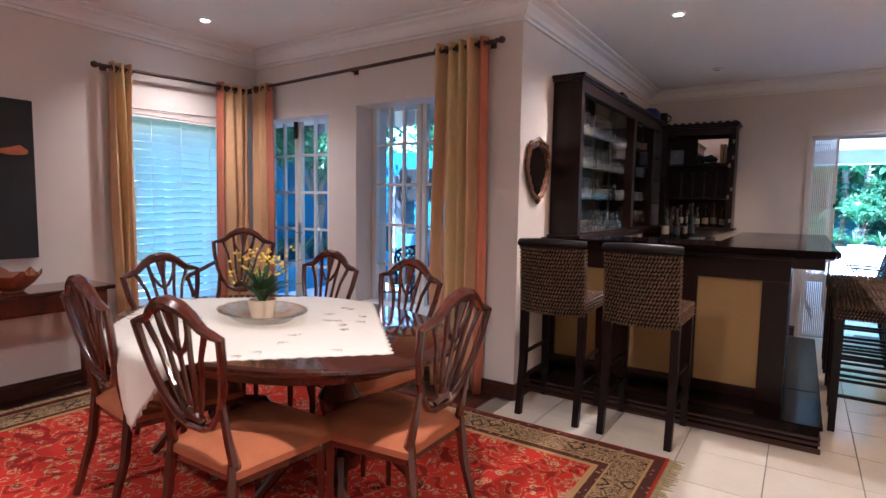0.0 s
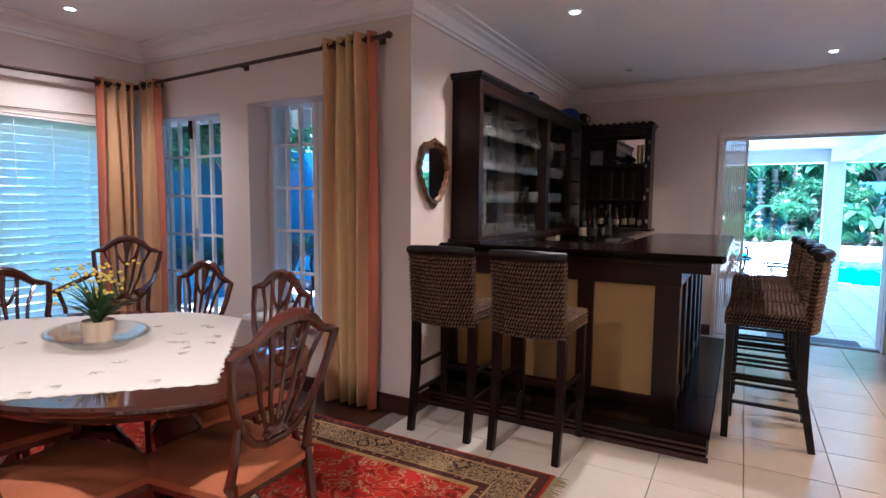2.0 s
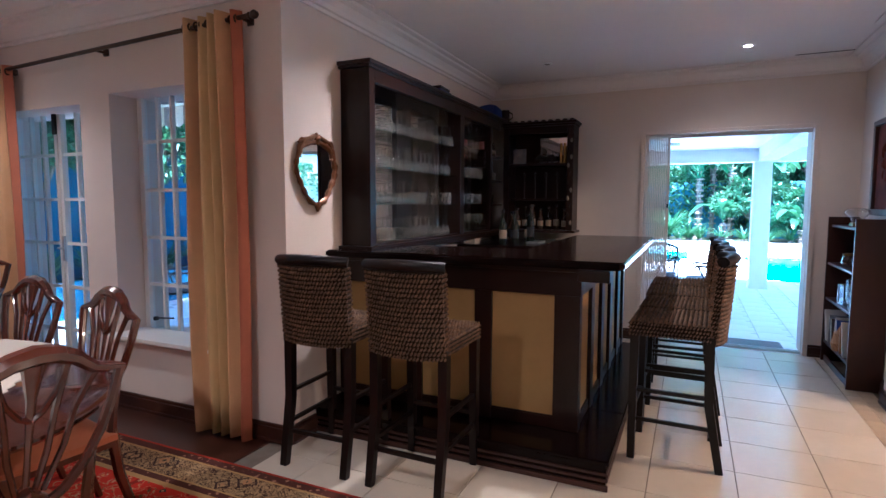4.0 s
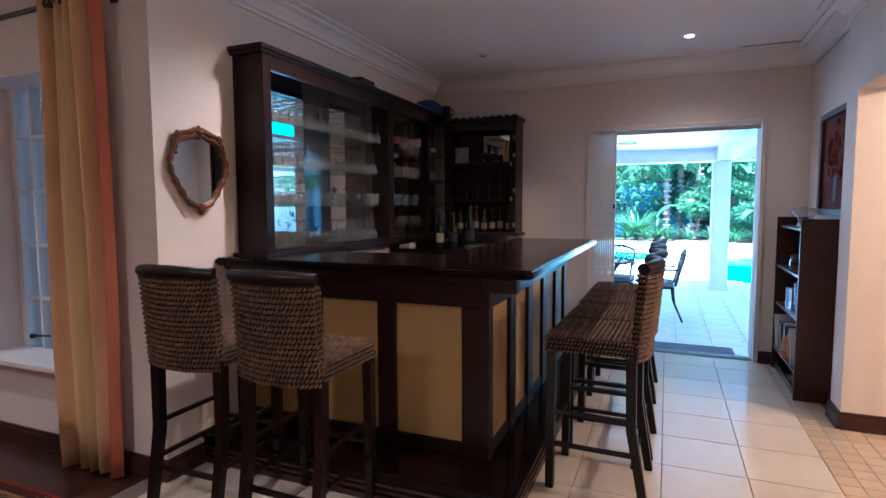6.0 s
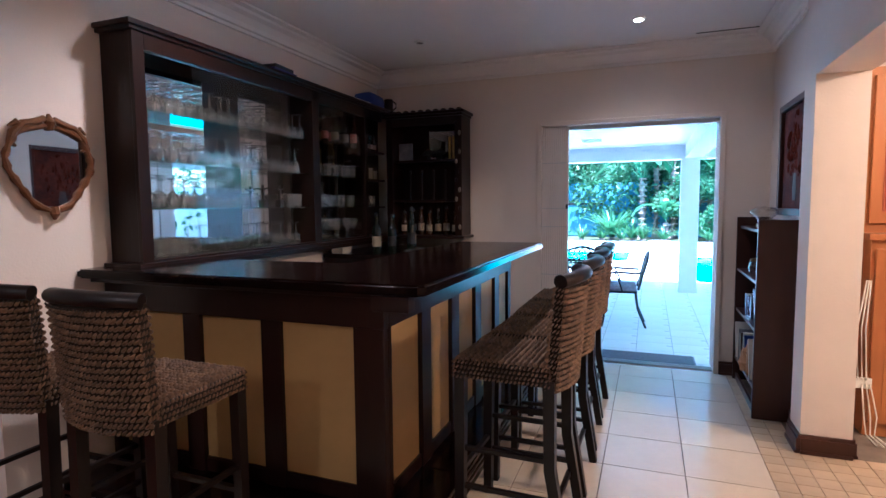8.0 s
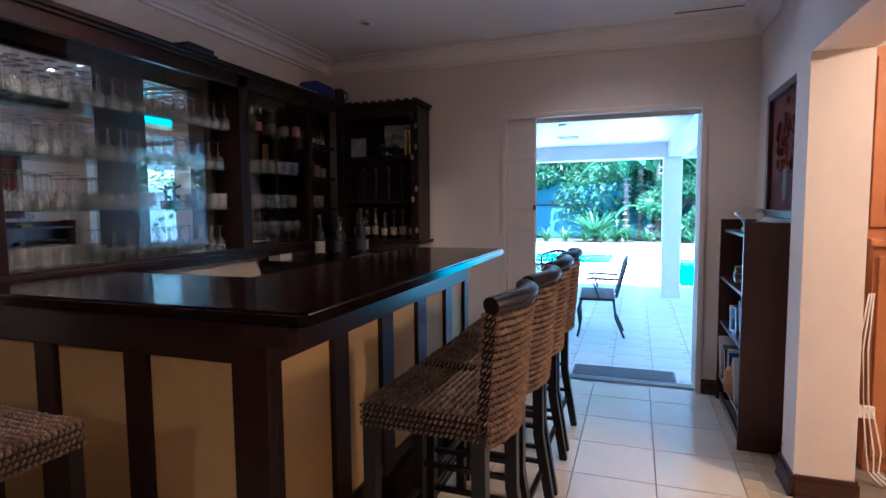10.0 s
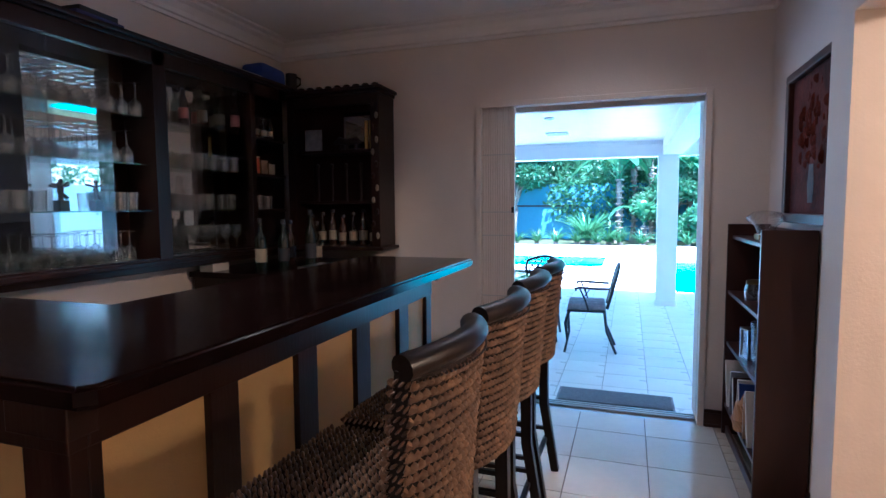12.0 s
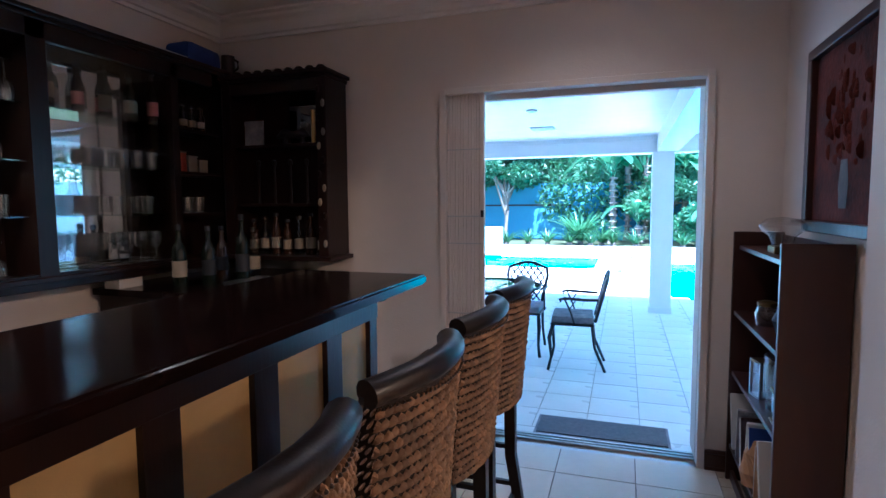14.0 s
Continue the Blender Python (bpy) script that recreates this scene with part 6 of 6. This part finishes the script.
def big_leaf_tree(label, x, y, h, n, L, w, seed, z0=0.16):
    """A stem with large paddle leaves, as a wild banana has."""
    r = random.Random(seed)
    t = thing("wild_banana_tree", label, "tree", (x, y, z0))
    stem = tube([(0, 0, 0), (0.04, 0.02, h * 0.4), (0, 0, h * 0.8), (0.02, 0, h)], [0.13, 0.11, 0.10, 0.06], 10)
    for k in range(int(h * 5)):
        lathe([(0.10, 0), (0.135, 0.02), (0.12, 0.06)], 8, stem, (0.03, 0.01, 0.1 + k * 0.19))
    part("trunk", stem, M_BARK, t, smooth=True)
    bm = bmesh.new()
    for k in range(n):
        a, tilt = r.uniform(0, 6.28), r.uniform(0.25, 1.25)
        d = Vector((math.cos(a), math.sin(a), 0))
        sd = Vector((-math.sin(a), math.cos(a), 0))
        b0 = Vector((0, 0, h * r.uniform(0.82, 1.02)))
        prev, LL = None, L * r.uniform(0.7, 1.15)
        tube([b0, b0 + d * LL * 0.22 * tilt + Vector((0, 0, LL * 0.3))], [0.02, 0.014], 5, bm)
        for i in range(8):
            u = i / 7
            c = b0 + d * (LL * tilt * (0.22 + 0.6 * u)) + Vector((0, 0, LL * (0.3 + 0.55 * u - 0.65 * tilt * u * u)))
            ww = w * (math.sin(math.pi * (0.06 + 0.90 * u)) ** 0.5) * r.uniform(0.8, 1.05)
            cur = (bm.verts.new(c - sd * ww + Vector((0, 0, 0.05))), bm.verts.new(c), bm.verts.new(c + sd * ww + Vector((0, 0, 0.05))))
            if prev:
                bm.faces.new((prev[0], prev[1], cur[1], cur[0]))
                bm.faces.new((prev[1], prev[2], cur[2], cur[1]))
            prev = cur
    part("crown", bm, M_PALE_LEAF, t, kind="stuff")
    return t


def spiky(label, name, x, y, n, L, w, seed, z0=0.16, spread=0.9, mat=M_PALE_LEAF):
    t = thing(name, label, "plant", (x, y, z0))
    bm = bmesh.new()
    blades(bm, n, (0, 0, 0), L, w, spread, random.Random(seed), seg=5)
    part("leaves", bm, mat, t, kind="stuff")
    part("crown_base", lathe([(0, 0), (0.10, 0), (0.07, 0.12), (0, 0.15)], 8), M_BARK, t)
    return t


big_leaf_tree("tall wild banana tree with torn paddle leaves in the garden bed", 0.75, 21.3, 2.3, 20, 1.5, 0.20, 1)
big_leaf_tree("tall wild banana tree with torn paddle leaves in the garden bed", 1.75, 21.9, 2.7, 20, 1.6, 0.22, 2)
big_leaf_tree("low wild banana clump with broad leaves in the garden bed", 1.5, 20.6, 0.7, 16, 1.1, 0.15, 3)
big_leaf_tree("wild banana tree behind the terrace column in the garden bed", 4.6, 21.4, 2.4, 18, 1.5, 0.20, 4)
big_leaf_tree("low broad-leaved clump behind the terrace column", 3.6, 20.4, 0.5, 16, 1.1, 0.15, 5)
big_leaf_tree("tall wild banana tree by the garden wall", 1.2, 22.5, 3.0, 20, 1.7, 0.22, 14)
tree("dense leafy shrub against the blue garden wall", 2.4, 22.3, 2.6, 1.2, 16, count=8000, size=0.15, low=0.25, z0=0.16)
tree("tall dark tree beyond the garden wall", 8.5, 25.0, 6.5, 3.2, 17, count=14000, size=0.26, low=0.3, z0=-0.16)
big_leaf_tree("wild banana tree by the garden wall", 2.9, 22.4, 2.2, 16, 1.5, 0.20, 6)
spiky("large grey-green agave with sword leaves in the garden bed", "agave_plant", -0.15, 20.6, 110, 1.25, 0.045, 3)
spiky("flax clump with sword leaves in the garden bed", "flax_plant", 0.5, 20.3, 60, 0.9, 0.03, 4)
for k in range(20):
    spiky("low strap-leaved agapanthus clump along the bed edge", "agapanthus_plant", -6.0 + k * 0.62, 19.85 + 0.25 * (k % 2), 55, 0.62, 0.02, 20 + k, mat=M_GARDEN)
tree("round leafy tree with small leaves against the blue wall", -2.75, 21.9, 3.5, 1.7, 7, count=20000, size=0.15, low=0.42, z0=0.16)
tree("leafy tree with small leaves against the blue wall", -5.4, 22.0, 3.4, 1.7, 8, count=9000, size=0.16, z0=0.16)
tree("leafy shrub with pale leaves behind the column", 3.9, 21.0, 1.8, 1.2, 9, count=8000, size=0.14, mat=M_PALE_LEAF, low=0.25, z0=0.16)
tree("tall dark tree beyond the garden wall", 0.8, 25.8, 4.6, 3.4, 10, count=20000, size=0.24, low=0.32, z0=-0.16)
tree("tall dark tree beyond the garden wall", 4.6, 25.4, 6.4, 3.2, 11, count=18000, size=0.24, low=0.3, z0=-0.16)
tree("tall dark tree beyond the garden wall", -4.8, 26.5, 6.6, 3.4, 12, count=20000, size=0.24, low=0.3, z0=-0.16)
tree("tall tree beyond the garden wall", -1.3, 30.0, 7.5, 4.0, 13, count=18000, size=0.28, low=0.35, z0=-0.16)
pm = spiky("tall palm-like yucca with a hanging crown beyond the pool", "yucca_palm", 4.2, 19.9, 90, 1.1, 0.03, 60, z0=2.3, spread=1.2)
part("trunk", tube([(0, 0, -2.16), (0.04, 0, -1.0), (0, 0, 0.05)], [0.12, 0.10, 0.09], 8), M_BARK, pm, smooth=True)
hd = tagged(new("far_hedge"), "dark leafy hedge and tree line closing the garden", kind="stuff")
leaf_cloud("hedge_leaves", [(-12 + 2.2 * k, 26.5 + (k % 3), 2.0 + 1.1 * (k % 2), 2.0, 1.2, 2.4) for k in range(14)] + [(13.5 + (k % 2), 3 + 2.4 * k, 1.5 + 0.8 * (k % 2), 1.3, 2.0, 2.3) for k in range(10)] + [(-11.5, -2 + 2.4 * k, 1.6, 1.2, 2.0, 2.0) for k in range(8)], 46000, 0.26, M_GARDEN, hd, 77)

# ---- courtyard outside the dining windows ----
cw = tagged(new("courtyard_wall"), "courtyard wall coloured for blue shade, raised planter in front", kind="structure")
# Deeper than M_GWALL: the house's shade on this wall is mixed into the colour.
M_CWALL = material("shaded_blue_wall_render", (0.035, 0.15, 0.27), 0.85, vary=0.2, scale=1.5, bump=0.3)
part("wall_face", boxm(-6.8, -1.80, 8.2, 8.4, -0.16, 2.25), M_CWALL, cw)
part("wall_side", boxm(-7.0, -6.8, 3.7, 8.4, -0.16, 2.25), M_CWALL, cw)
part("planter_face", boxm(-6.25, -6.15, 3.8, 8.2, -0.026, 0.42), M_CWALL, cw)
part("planter_soil", boxm(-6.8, -6.25, 3.8, 8.2, -0.026, 0.36), M_GRASS, cw)
for k in range(16):
    part("louvre_slat", boxm(-6.80, -6.775, 6.6, 8.0, 0.50 + 0.095 * k, 0.575 + 0.095 * k, 0.003), M_CWALL, cw)
for k in range(7):
    spiky("strap-leaved clump in the courtyard planter", "agapanthus_plant", -6.52, 4.3 + k * 0.55, 45, 0.55, 0.018, 90 + k, z0=0.36, mat=M_GARDEN)
tree("slender courtyard tree with small leaves", -6.45, 6.2, 3.0, 1.4, 31, count=8000, size=0.12, low=0.55, z0=0.36)
tree("slender courtyard tree with small leaves", -6.5, 4.7, 3.2, 1.3, 32, count=8000, size=0.12, low=0.55, z0=0.36)
tree("leafy tree beyond the courtyard wall", -4.6, 10.4, 4.6, 2.0, 33, count=10000, size=0.16, low=0.5, z0=-0.16)
tree("leafy tree beyond the courtyard wall", -9.4, 7.2, 4.8, 2.3, 34, count=12000, size=0.16, low=0.5, z0=-0.16)
aw = thing("striped_awning", "cream and grey striped canvas awning with scalloped valance", "awning", (0, 0, 0))
M_AWN, M_AWNG = material("cream_awning_canvas", (0.62, 0.56, 0.50), 0.8), material("grey_awning_stripe", (0.22, 0.19, 0.20), 0.8)
for k in range(34):
    x0 = -6.6 + k * 0.145
    bm = bmesh.new()
    v = [bm.verts.new(p) for p in ((x0, 3.66, 2.72), (x0 + 0.145, 3.66, 2.72), (x0 + 0.145, 5.1, 2.42), (x0, 5.1, 2.42))]
    bm.faces.new(v)
    low = [bm.verts.new((x0 + 0.145 * i / 6, 5.101, 2.22 - 0.035 * math.sin(math.pi * i / 6))) for i in range(7)]
    bm.faces.new([v[3], *low, v[2]][::-1])
    o = part("canvas_stripe", bm, (M_AWN, M_AWNG)[k % 2], aw)
    o.modifiers.new("thick", "SOLIDIFY").thickness = 0.004
part("front_bar", tube([(-6.6, 5.08, 2.42), (-1.67, 5.08, 2.42)], 0.018, 8), M_WHITE, aw)
for x in (-6.5, -1.78):
    part("stay_arm", tube([(x, 5.08, 2.40), (x, 3.64, 2.2)], 0.012, 6), M_WHITE, aw)
br = thing("built_in_barbecue", "dark hooded grey and blue built-in courtyard barbecue against the wall", "barbecue", (-5.3, 6.6, -0.02))
part("pillar", boxm(0, 0.12, 0, 0.5, 0, 1.75, 0.01), M_CUSHION, br)
part("base_block", boxm(0.12, 1.5, 0.05, 0.7, 0, 0.85, 0.01), M_GWALL, br)
part("hood", boxm(0.12, 1.5, 0.1, 0.7, 1.35, 1.85, 0.02), M_BLACK, br)
part("grill", boxm(0.2, 1.4, 0.1, 0.6, 0.86, 0.90), M_BLACK, br)
structure("house_wall_outer", boxm(-1.80, -1.785, 3.64, 6.93, -0.16, 2.9), M_WALL)
structure("roof_over_house", boxm(-4.5, 5.3, -2.95, 6.95, 2.78, 2.95), M_WHITE)

# ---- floor pieces ----
def piece(name, parent, mat, cache={}):
    """One tile: a thin bevelled slab, its mesh shared by size."""
    def make(x0, x1, y0, y1, z, g=0.0018, t=0.0055):
        w, d = round(x1 - x0 - 2 * g, 3), round(y1 - y0 - 2 * g, 3)
        key = (w, d, mat.name)
        if key not in cache:
            bm, b = bmesh.new(), 0.0012
            lo = [bm.verts.new((sx * w / 2, sy * d / 2, -t)) for sx, sy in ((-1, -1), (1, -1), (1, 1), (-1, 1))]
            mid = [bm.verts.new((sx * w / 2, sy * d / 2, -b)) for sx, sy in ((-1, -1), (1, -1), (1, 1), (-1, 1))]
            up = [bm.verts.new((sx * (w / 2 - b), sy * (d / 2 - b), 0)) for sx, sy in ((-1, -1), (1, -1), (1, 1), (-1, 1))]
            for a, c in ((lo, mid), (mid, up)):
                for k in range(4):
                    bm.faces.new((a[k], a[(k + 1) % 4], c[(k + 1) % 4], c[k]))
            bm.faces.new(up)
            me = bpy.data.meshes.new(name)
            bm.to_mesh(me)
            bm.free()
            me.materials.append(mat)
            cache[key] = me
        ob = new(name, cache[key])
        ob.parent = parent
        ob.location = ((x0 + x1) / 2, (y0 + y1) / 2, z)
        return ob
    return make


def add_object_random(mat, amount=0.08):
    """Lets each piece differ a little in tone."""
    n, l = mat.node_tree.nodes, mat.node_tree.links
    b = n["Principled BSDF"]
    src = b.inputs["Base Color"].links[0].from_socket
    oi, mr, hsv = n.new("ShaderNodeObjectInfo"), n.new("ShaderNodeMapRange"), n.new("ShaderNodeHueSaturation")
    mr.inputs["To Min"].default_value, mr.inputs["To Max"].default_value = 1 - amount, 1 + amount
    l.new(oi.outputs["Random"], mr.inputs["Value"])
    l.new(mr.outputs[0], hsv.inputs["Value"])
    l.new(src, hsv.inputs["Color"])
    l.new(hsv.outputs[0], b.inputs["Base Color"])


for m_, a_ in ((M_TILE, 0.05), (M_SMALLTILE, 0.10), (M_PATIOTILE, 0.06)):
    add_object_random(m_, a_)
tiles = tagged(new("floor_tiles"), "cream glazed ceramic floor tiles in a square grid", kind="structure")
mk = piece("tile", tiles, M_TILE)
ys = [6.35 - 0.4 * k for k in range(23)]
for i in range(-4, 4):
    for j, yb in enumerate([6.35] + ys[1:]):
        x0, x1, y0, y1 = 0.4 * i, 0.4 * i + 0.4, yb, yb + 0.4
        x0, y1 = max(x0, CX), min(y1, FY)
        if (y0 < 2.7 and x1 < -0.5) or y0 < -2.4:
            continue
        mk(x0, x1, y0, y1, 0.0)
mk2 = piece("small_tile", tiles, M_SMALLTILE)
for i in range(9):
    for j in range(32):
        x0, y0 = 1.60 + 0.1 * i, 3.45 + 0.1 * j
        if x0 > 1.72 and y0 > 5.15 and x0 < 2.05 or (x0 > 1.8 and y0 > 5.15):
            continue
        mk2(x0, x0 + 0.1, y0, y0 + 0.1, 0.0, 0.0015)
structure("side_room_floor", boxm(2.5, 4.9, -2.6, 5.7, -0.006, -0.001), M_SMALLTILE)
structure("passage_floor", boxm(1.60, 2.5, -2.6, 3.45, -0.006, -0.001), M_SMALLTILE)
structure("dining_floor", boxm(WX, -0.42, -2.6, 2.55, -0.006, -0.001), M_SKIRT)
structure("dining_floor_edge", boxm(WX, CX - 0.13, 2.55, NY, -0.006, -0.0015), M_SKIRT)
ptiles = tagged(new("terrace_tiles"), "pale grey terrace floor tiles in a square grid", kind="structure")
mk3 = piece("terrace_tile", ptiles, M_PATIOTILE)
for i in range(-4, 6):
    for j in range(16):
        mk3(0.33 * i + 0.25, 0.33 * i + 0.58, 6.95 + 0.33 * j, 7.28 + 0.33 * j, -0.02, 0.0025)
structure("terrace_slab_far", boxm(-9.0, -1.08, 6.93, 12.2, -0.027, -0.021), M_PATIOTILE)
structure("courtyard_slab", boxm(-9.0, -1.80, 3.64, 6.93, -0.027, -0.0205), M_PATIOTILE)
structure("terrace_slab_east", boxm(2.24, 5.0, 6.93, 12.2, -0.027, -0.021), M_PATIOTILE)
